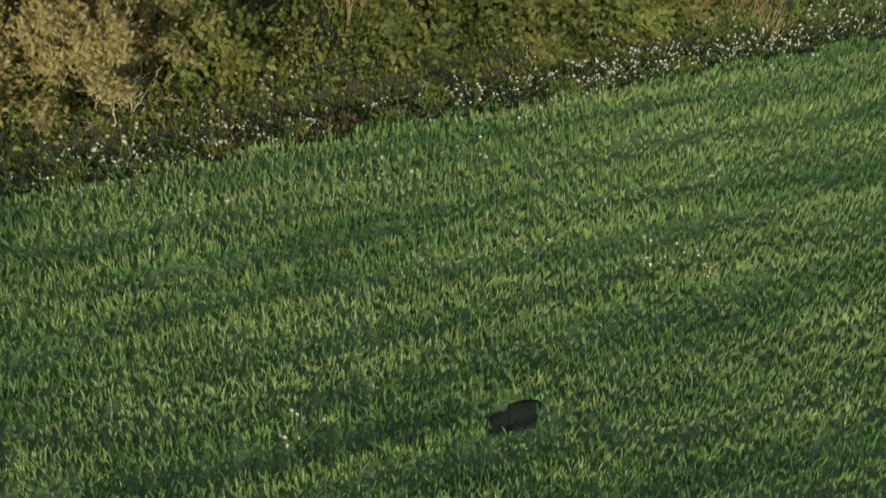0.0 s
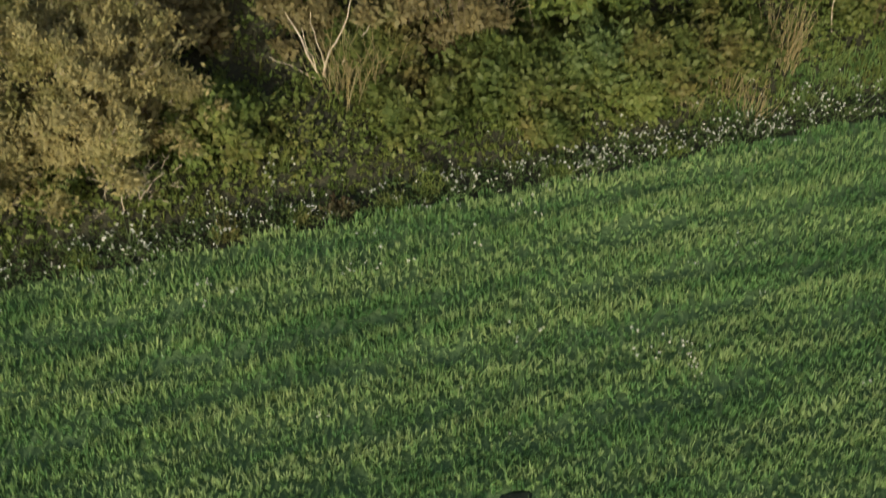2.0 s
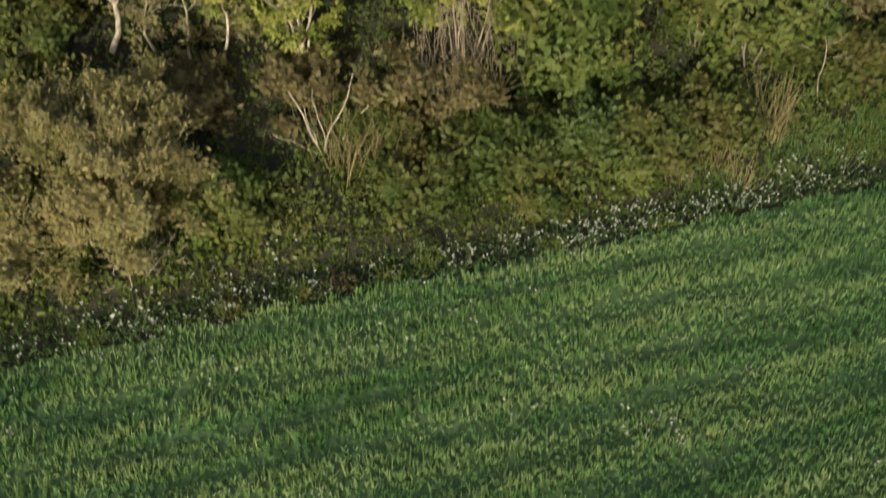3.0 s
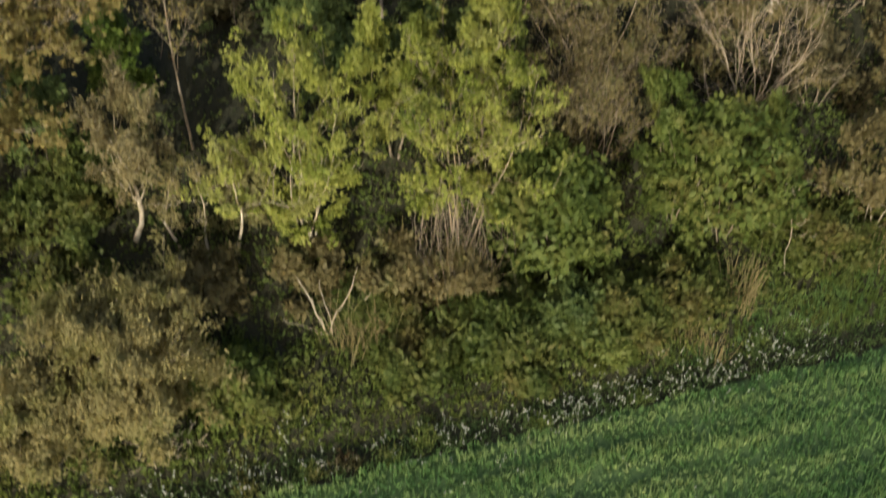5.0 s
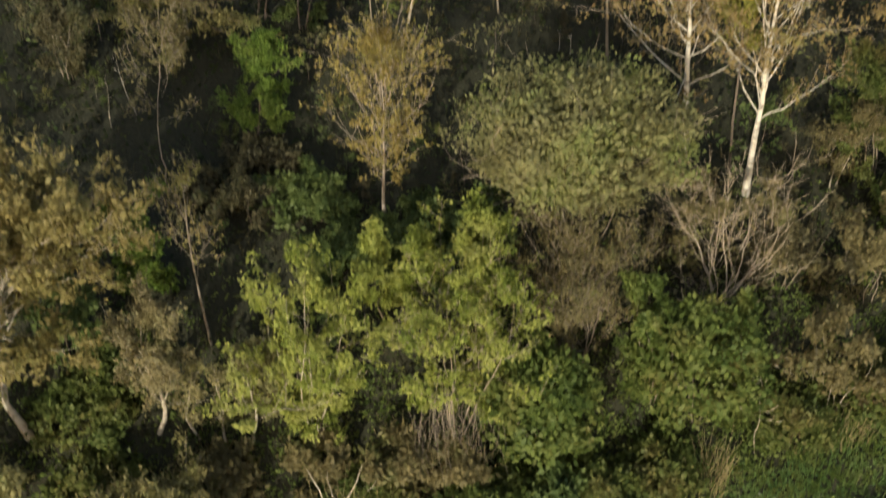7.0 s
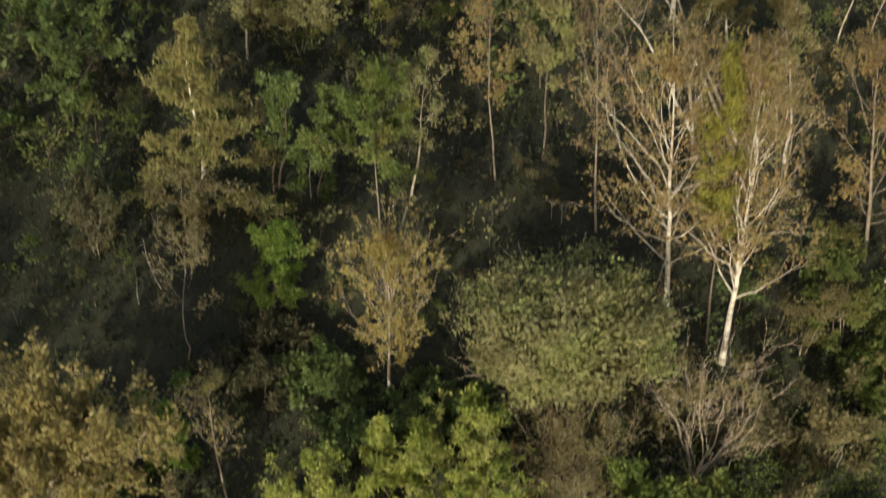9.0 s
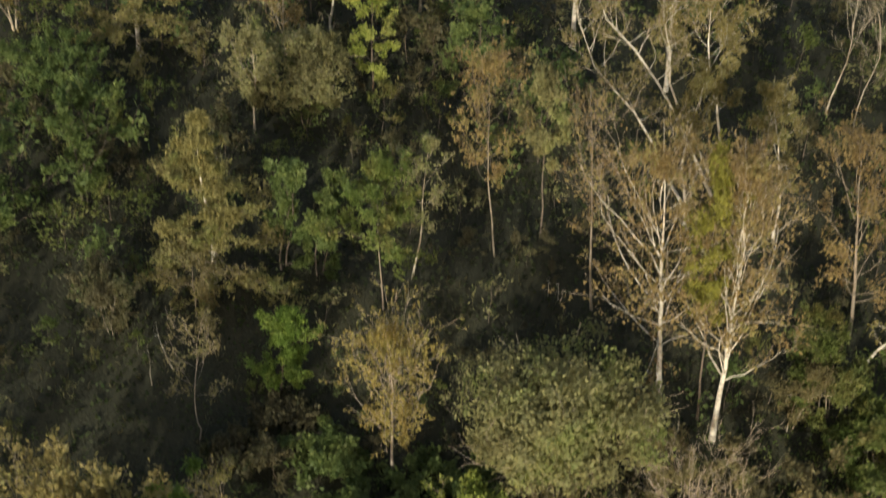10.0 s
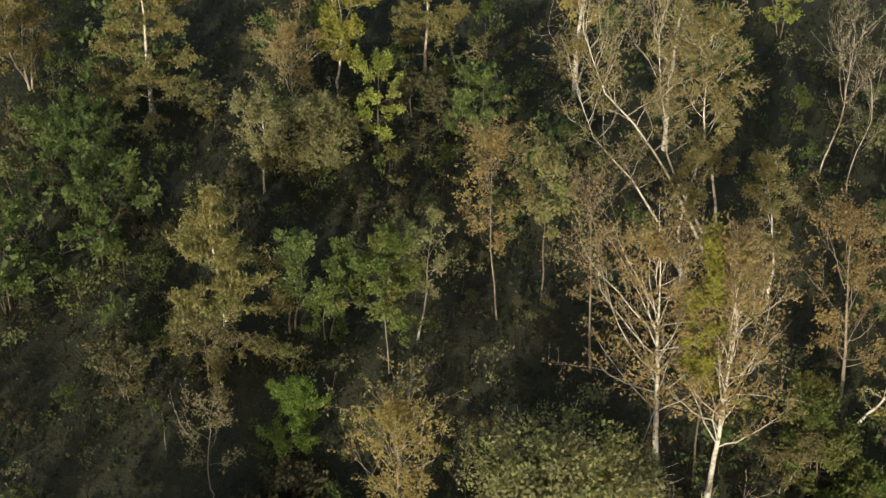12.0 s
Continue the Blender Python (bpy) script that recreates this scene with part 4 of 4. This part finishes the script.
# ---- bushes at the edge and under the trees ----
BUSHES = [
    ("elder_bush", 3.0, 30.7, 4.0, 1.8, "elder", "grey", "rounded green elder bush"), ("elder_bush", 7.7, 32.4, 4.3, 2.1, "elder", "grey", "tall yellow-green elder bush"),
    ("bramble_bush", 4.8, 29.4, 1.5, 1.5, "bramble", "dark", "green bramble bush"), ("bramble_bush", 6.4, 30.2, 1.5, 1.5, "bramble", "dark", "green bramble bush"),
    ("bramble_bush", 1.4, 28.4, 1.6, 1.5, "bramble", "dark", "low green bramble mound"), ("bramble_bush", -4.9, 26.2, 1.5, 1.4, "elder", "dark", "low green bramble mound"),
    ("bramble_bush", -0.6, 27.6, 1.2, 1.3, "bramble", "dark", "low green bramble mound"), ("thorn_shrub", 11.8, 33.0, 3.8, 1.9, "tan", "pale", "reedy brown shrub"),
    ("nettle_clump", 4.4, 28.5, 1.0, 0.7, "elder", "grey", "green nettle clump"), ("nettle_clump", 2.4, 27.6, 0.7, 0.6, "bramble", "grey", "green nettle clump"),
    ("nettle_clump", 3.4, 29.0, 1.6, 0.9, "green", "grey", "green nettle clump"), ("bramble_bush", -1.6, 28.9, 1.4, 1.1, "bramble", "dark", "low green bramble mound"),
    ("bramble_bush", 10.6, 32.3, 1.8, 1.5, "bramble", "dark", "low green bramble mound"), ("bramble_bush", 2.4, 29.0, 1.4, 1.4, "bramble", "dark", "low green bramble mound"),
    ("bramble_bush", -5.9, 28.6, 1.5, 1.2, "tan", "dark", "brown bramble mound"), ("thorn_shrub", -1.2, 29.3, 2.0, 1.2, "tan", "grey", "brown twiggy shrub"),
    ("thorn_shrub", -10.2, 31.4, 3.4, 1.3, "green", "dark", "dark green shrub"), ("thorn_shrub", -8.6, 34.0, 3.2, 1.0, "fresh", "dark", "green shrub in a gap"),
    ("thorn_shrub", -12.2, 27.6, 2.6, 1.7, "olive", "grey", "olive shrub"), ("bramble_bush", -9.0, 28.0, 1.3, 1.4, "bramble", "dark", "low green bramble mound"),
    ("bramble_bush", 13.8, 33.6, 2.2, 1.8, "bramble", "dark", "green bramble bush"), ("thorn_shrub", 16.0, 39.6, 2.8, 1.7, "elder", "grey", "green thorn shrub"), ("thorn_shrub", 10.8, 36.6, 3.2, 1.8, "brown", "grey", "brown twiggy shrub"),
    ("thorn_shrub", 13.6, 36.6, 3.4, 1.9, "tan", "grey", "brown twiggy shrub"), ("thorn_shrub", 16.2, 38.6, 3.6, 2.0, "bramble", "grey", "green thorn shrub"),
    ("thorn_shrub", -3.2, 29.2, 1.6, 0.9, "tan", "grey", "brown twiggy shrub"), ("thorn_shrub", 0.6, 29.2, 1.8, 1.0, "tan", "grey", "brown twiggy shrub"), ("thorn_shrub", -5.0, 30.6, 2.2, 1.0, "olive", "grey", "olive thorn shrub"),
    ("bramble_bush", -9.7, 29.7, 1.3, 1.5, "bramble", "dark", "low green bramble mound"), ("bramble_bush", -8.8, 31.0, 1.2, 1.4, "bramble", "dark", "low green bramble mound"),
    ("thorn_shrub", 8.9, 37.2, 3.6, 2.4, "tan", "grey", "brown twiggy shrub"), ("thorn_shrub", -5.7, 39.3, 0.9, 1.4, "brown", "dark", "dull brown shrub"),
    ("thorn_shrub", -3.9, 37.4, 1.1, 1.4, "green", "dark", "dark green shrub"), ("thorn_shrub", -2.6, 35.2, 1.3, 1.5, "green", "dark", "dark green shrub"),
    ("thorn_shrub", -0.4, 36.6, 1.2, 1.5, "green", "dark", "dark green shrub"), ("thorn_shrub", -7.0, 37.4, 1.2, 1.3, "brown", "dark", "dull brown shrub"),
    ("thorn_shrub", 6.4, 32.7, 4.4, 1.2, "elder", "grey", "narrow yellow-green shrub"), ("thorn_shrub", 1.0, 35.0, 3.4, 1.5, "green", "dark", "dark green shrub"),
]
for n, (name, x, y, h, r, leaf, bark, label) in enumerate(BUSHES):
    low = name in ("bramble_bush", "elder_bush")
    ob = plant(name, x, y, h, r, LEAF[leaf], BARK[bark], 200 + n, base=0.03, crown="broad", stems=5, limbs=22, subs=5, twigs=4, rise=(0, 50), lift=0.03,
               thick=0.010, leaf_count=6 if leaf not in ("tan", "brown") else 4, leaf_size=0.22 if name == "elder_bush" else 0.18, bunch=2, flat=0.2, rounded=0.32 if low else 0.0, shell=int(150 * r * h) if low else 0)
    tagged(ob, label + " at the foot of the trees", name.replace("_", " "), name.replace("_", " ") + "s")

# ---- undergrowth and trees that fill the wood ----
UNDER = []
# mostly dark leaves on dark bark, colours that stand for shade under the trees
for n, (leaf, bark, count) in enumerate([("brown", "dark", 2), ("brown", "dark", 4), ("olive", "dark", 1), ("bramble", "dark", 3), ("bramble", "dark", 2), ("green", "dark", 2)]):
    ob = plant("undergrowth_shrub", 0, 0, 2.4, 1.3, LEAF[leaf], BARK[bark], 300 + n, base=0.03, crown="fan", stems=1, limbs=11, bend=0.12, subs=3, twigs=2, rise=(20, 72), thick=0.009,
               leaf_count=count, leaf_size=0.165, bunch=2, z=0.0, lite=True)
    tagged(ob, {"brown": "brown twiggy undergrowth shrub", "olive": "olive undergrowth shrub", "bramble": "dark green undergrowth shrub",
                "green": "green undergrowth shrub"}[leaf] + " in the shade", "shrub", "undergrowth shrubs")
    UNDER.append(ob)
FILL = []
for n, (name, leaf, bark, h, r, kw) in enumerate([
    ("birch_tree", "gold", "birch", 10.0, 2.0, dict(base=0.35, rise=(35, 68), leaf_count=3)),
    ("birch_tree", "copper", "pale", 9.5, 2.0, dict(base=0.35, rise=(35, 68), leaf_count=2)),
    ("rowan_tree", "green", "dark", 6.0, 2.0, dict(base=0.2, crown="broad", rise=(15, 50), flat=0.3, leaf_count=5)),
    ("larch_tree", "needle", "pale", 9.0, 2.2, dict(base=0.15, crown="cone", rise=(-5, 25), lift=0.0, droop=0.06, flat=0.75, limbs=34, slim=0.35, bunch=2, leaf_count=4)),
    ("hazel_tree", "lime", "grey", 6.0, 1.9, dict(base=0.2, stems=2, crown="broad", flat=0.3, leaf_count=4)),
    ("young_tree", "olive", "grey", 7.5, 1.7, dict(base=0.4, rise=(35, 70), leaf_count=3)),
]):
    kw = {"limbs": 20, "subs": 4, "twigs": 3, "thick": 0.010, "leaf_size": 0.17, **kw}
    ob = plant(name, 0, 0, h, r, LEAF[leaf], BARK[bark], 400 + n, z=0.0, **kw)
    tagged(ob, f"{name.replace('_', ' ')} with thin {leaf if leaf != 'needle' else 'ochre needled'} foliage filling the wood, some unseen for shade", name.replace("_", " "), "trees deeper in the wood")
    FILL.append(ob)

placed = [(ob.location.x, ob.location.y) for ob, _, _ in TREES] + [(b[1], b[2]) for b in BUSHES]
rng = random.Random(77)


def fill(kinds, count, area, gap, scale):
    """Copies of the kinds over an area, clear of what stands already; the first of each kind is itself put down."""
    used, made, tries = set(), 0, 0
    while made < count and tries < count * 60:
        tries += 1
        x, y = rng.uniform(area[0], area[1]), rng.uniform(area[2], area[3])
        if beyond_edge(x, y) < area[4] or any((x - a) ** 2 + (y - b) ** 2 < gap * gap for a, b in placed):
            continue
        placed.append((x, y))
        ob = rng.choice(kinds)
        k = rng.uniform(*scale) * (0.7 if kinds is UNDER and x < -4 and y < 46 else 1.0)  # low in the hollow behind the edge
        m = Matrix.Translation((x, y, float(ground_z(x, y)) - 0.05)) @ Matrix.Rotation(rng.uniform(0, 6.28), 4, "Z") @ Matrix.Diagonal((k, k, k * rng.uniform(0.85, 1.15), 1))
        if ob not in used:
            used.add(ob)
            ob.matrix_basis = m
        else:
            copy_thing(ob, m)
        made += 1


fill(FILL, 22, (-34, 34, 62, 86, 20), 3.2, (0.8, 1.25))
fill(FILL, 6, (-30, -20, 30, 62, 6), 3.2, (0.8, 1.1))
# unseen edge trees left of the view, added to shade the hollow
fill(FILL, 5, (-21, -15.5, 25, 30.5, 3.5), 2.2, (0.85, 1.05))
fill(FILL, 6, (20, 31, 34, 62, 6), 3.2, (0.8, 1.1))
# denser unseen trees on that edge, added to shade the slope behind
fill(FILL[2:5], 3, (-21, -14.6, 26, 34, 3.5), 1.8, (0.9, 1.1))
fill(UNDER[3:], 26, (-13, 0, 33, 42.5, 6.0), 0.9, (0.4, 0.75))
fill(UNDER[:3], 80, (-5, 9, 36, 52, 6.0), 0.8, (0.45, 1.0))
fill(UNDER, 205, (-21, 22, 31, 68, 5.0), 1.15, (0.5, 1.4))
fill(FILL, 8, (13, 27, 58, 72, 20), 1.8, (0.65, 0.95))


def far_wood():
    """The wood goes on to both sides and behind: stems with loose clumps of leaves, too far to tell apart."""
    rng = np.random.default_rng(31)
    x, y = scatter(rng, -110, 110, 10, 150, 0.035)
    keep = (beyond_edge(x, y) > 6) & ((np.abs(x) > 30) | (y > 84))
    x, y = x[keep], y[keep]
    n, h = len(x), rng.uniform(6, 12, keep.sum())
    foot = np.stack([x, y, ground_z(x, y) - 0.1], 1)
    stem = paths(rng, foot, np.tile([0, 0, 1.0], (n, 1)), h, 4, 0.05, 0.1)
    v, f = tubes(stem, h[:, None] * 0.01 * np.array([1, 0.8, 0.5, 0.2]), 4)
    ob = new("far_stems", mesh_of("far_stems", v, f))
    ob.data.materials.append(BARK["pale"])
    tagged(ob, "pale stems of the wood stretching away", "woods", kind="stuff")
    for leaf, pick in (("gold", np.arange(n) % 3 == 0), ("green", np.arange(n) % 3 == 1), ("copper", np.arange(n) % 3 == 2)):
        c, tall = stem[pick, -1], h[pick]
        p = np.repeat(c, 64, 0) + rng.normal(0, 1, (len(c) * 64, 3)) * np.repeat(np.stack([tall * 0.14, tall * 0.14, tall * 0.2], 1), 64, 0)
        p[:, 2] -= np.repeat(tall * 0.28, 64)
        v, f = leaves(rng, p, 0.65, 0.6)
        ob = new("far_crowns", mesh_of("far_crowns", v, f))
        ob.data.materials.append(LEAF[leaf])
        tagged(ob, f"{leaf} crowns of the wood stretching away", "woods", kind="stuff")


far_wood()

# ---- dead wood, straw and flowers ----


def dead_fork(x, y, size):
    thing = new("dead_branch")
    rng = np.random.default_rng(71)
    start = np.array([[0, 0, 0.15], [0.05, 0, 0.2], [-0.05, 0, 0.2], [0.3, 0.05, 0.2], [0.1, 0, 0.1], [-0.1, 0, 0.15]])
    way = np.array([[-0.6, 0.1, 1.0], [0.3, 0.1, 1.2], [-0.3, 0.0, 1.0], [0.9, 0.2, 1.0], [0.1, 0.1, 1.0], [-1.0, -0.1, 0.5]])
    line = paths(rng, start, way, np.array([2.3, 2.3, 1.5, 1.5, 1.6, 1.3]), 8, 0.2, 0.08)
    for k in range(6):
        v, f = tubes(line[k:k + 1], np.linspace(0.028 if k < 2 else 0.018, 0.007, 8)[None], 6)
        part("dead_limb", mesh_of("dead_limb", v, f), BARK["pale"], thing, smooth=True)
    thing.location = (x, y, float(ground_z(x, y)))
    thing.scale = (size, size, size)
    tagged(thing, "forked dead branch bleached pale, standing in the brambles", "dead branch")


dead_fork(-2.75, 28.2, 1.0)


def straw_tuft(x, y, h, r, seed):
    rng = np.random.default_rng(seed)
    thing = new("straw_tuft")
    k = 46
    a = rng.uniform(0, 6.28, k)
    d = rng.uniform(0, r, k) * 0.8
    start = np.stack([np.cos(a) * d, np.sin(a) * d, np.zeros(k)], 1)
    way = np.stack([np.cos(a) * 0.16, np.sin(a) * 0.16, np.ones(k)], 1) + rng.normal(0, 0.12, (k, 3))
    line = paths(rng, start, way, h * rng.uniform(0.35, 1.15, k), 5, 0.12, -0.04)
    v, f = tubes(line, np.tile(np.linspace(0.009, 0.005, 5), (k, 1)), 3)
    tagged(part("straw", mesh_of("straw", v, f), STRAW, thing), kind="stuff")
    thing.location = (x, y, float(ground_z(x, y)) - 0.02)
    tagged(thing, "tuft of dry straw-coloured grass stalks", "dry grass", "dry grass tufts")


def straw_curtain(x, y, top, width, seed):
    """Dry climber stalks that hang down in a ragged curtain from the branches and root in the bank."""
    rng = np.random.default_rng(seed)
    thing = new("straw_curtain")
    k = 70
    a = rng.normal(0, 0.4, k) * width
    start = np.stack([a, rng.uniform(-1.1, -0.5, k), top * rng.uniform(0.75, 1.0, k) - 0.5 * np.abs(a)], 1)
    way = np.stack([a * 0.25, np.full(k, -0.25), -np.ones(k)], 1) + rng.normal(0, 0.12, (k, 3))
    line = paths(rng, start, way, top * rng.uniform(0.25, 0.7, k), 6, 0.24, -0.10)
    line[:, :, 2] = np.maximum(line[:, :, 2], 0.05)
    v, f = tubes(line, np.tile(np.linspace(0.005, 0.003, 6), (k, 1)), 3)
    tagged(part("straw", mesh_of("straw", v, f), BARK["grey"], thing), kind="stuff")
    root = paths(rng, np.stack([rng.uniform(-0.4, 0.4, 4) * width, np.full(4, -0.5), np.full(4, -0.1)], 1), np.tile([0, 0, 1.0], (4, 1)), np.full(4, top * 0.95), 6, 0.16, 0.1)
    v, f = tubes(root, np.tile(np.linspace(0.008, 0.005, 6), (4, 1)), 4)
    part("climber_stem", mesh_of("climber_stem", v, f), BARK["twig"], thing)
    thing.location = (x, y, float(ground_z(x, y)))
    tagged(thing, "curtain of dry brown climber stalks under the hazel", "dry climber")


straw_curtain(0.25, 30.3, 3.3, 1.3, 540)

for n, (x, y, h, r) in enumerate([(5.65, 28.9, 0.8, 0.5), (6.6, 29.3, 0.9, 0.6), (8.0, 30.4, 1.5, 0.7), (8.1, 30.8, 1.4, 0.6), (12.1, 32.3, 1.2, 0.8), (12.8, 32.6, 1.0, 0.6), (-2.2, 27.9, 2.0, 0.8), (-1.6, 28.0, 1.8, 0.7),
                                  (0.4, 29.6, 2.0, 0.7), (0.9, 29.9, 1.8, 0.6), (-6.3, 25.9, 0.9, 0.5), (-0.8, 30.0, 1.6, 0.6), (7.2, 28.9, 0.8, 0.5), (-4.3, 26.6, 0.8, 0.5), (2.0, 28.0, 0.9, 0.4)]):
    straw_tuft(x, y, h, r, 500 + n)


def herb_clump(name, x, y, h, mat, seed, label, slim=0.3):
    rng = np.random.default_rng(seed)
    thing = new(name)
    p = rng.normal(0, 1, (260, 3)) * np.array([0.16, 0.16, 0]) + np.array([0, 0, 1]) * rng.uniform(0.03, h, (260, 1))
    v, f = leaves(rng, p, 0.16, slim, 0.0, -0.9)
    part("leaves", mesh_of("leaves", v, f), mat, thing)
    thing.location = (x, y, float(ground_z(x, y)) - 0.02)
    tagged(thing, label, "herb clump", "herb clumps")


herb_clump("grass_tussock", -0.33, 25.5, 0.6, RANK, 600, "pale green grass tussock at the field edge", 0.2)
for n, (x, y) in enumerate([(-2.15, 24.9)]):
    herb_clump("dock_plant", x, y, 0.28, DOCK, 610 + n, "reddish brown dock plant at the field edge", 0.4)
for n, (x, y) in enumerate([(-3.0, 24.5), (-1.1, 25.1), (-4.4, 23.9), (2.6, 26.4), (5.1, 27.3), (-7.2, 22.9)]):
    herb_clump("grass_tussock", x, y, 0.26, RANK, 620 + n, "pale green grass tussock at the field edge", 0.2)


def flower(h, heads, seed):
    """White flower: thin stalks that each carry a head of small petals."""
    rng = np.random.default_rng(seed)
    thing = new("white_flower")
    a = rng.uniform(0, 6.28, heads)
    way = np.stack([np.cos(a) * 0.6, np.sin(a) * 0.6, np.ones(heads)], 1)
    line = paths(rng, np.zeros((heads, 3)), way, h * rng.uniform(0.8, 1.1, heads), 4, 0.06, 0.0)
    for k in range(heads):
        v, f = tubes(line[k:k + 1], np.full((1, 4), 0.004), 3)
        stalk = part("stalk", mesh_of("stalk", v, f), STALK, thing)
        u = unit(rng.normal(0, 1, (20, 3)))
        v, f = leaves(rng, line[k, -1] + u * np.array([0.013, 0.013, 0.012]), 0.0175, 0.9, 0.5)
        part("flower_head", mesh_of("flower_head", v, f), PETAL, stalk, "loose white flower head")
    return tagged(thing, "white-headed flower on a thin green stalk", "flower", "white flowers")


FLOWERS = [flower(0.42, 3, 700), flower(0.36, 4, 701), flower(0.52, 5, 702), flower(0.28, 1, 703)]
rng = random.Random(5)
spots = []
for _ in range(285):  # along the edge, thicker in some stretches
    u = rng.choice([rng.gauss(6.3, 1.9), rng.gauss(-5.0, 1.8), rng.uniform(-12, 14), rng.uniform(-9, 10), rng.gauss(2.5, 2.5)])
    spots.append((u, 25.25 + 0.36 * u + rng.choice([rng.gauss(0.35, 0.3), rng.gauss(0.35, 0.3), rng.gauss(0.6, 0.65)])))
for _ in range(38):  # strays on the field
    u = rng.uniform(-9, 9)
    spots.append((u, rng.uniform(14, 25.0 + 0.36 * u)))
for x, y, n in [(4.7, 20.4, 5), (-1.6, 22.85, 3), (-2.3, 16.2, 4)]:
    spots += [(x + rng.gauss(0, 0.14), y + rng.gauss(0, 0.14)) for _ in range(n)]
for n, (x, y) in enumerate(spots):
    m = Matrix.Translation((x, y, float(ground_z(x, y)) - 0.01)) @ Matrix.Rotation(rng.uniform(0, 6.28), 4, "Z") @ Matrix.Scale(rng.uniform(0.8, 1.35) * (0.9 if beyond_edge(x, y) < 0 else 1.0), 4)
    if n < len(FLOWERS):
        FLOWERS[n].matrix_basis = m
    else:
        copy_thing(FLOWERS[rng.choice([0, 0, 0, 1, 1, 2, 3, 3])], m)
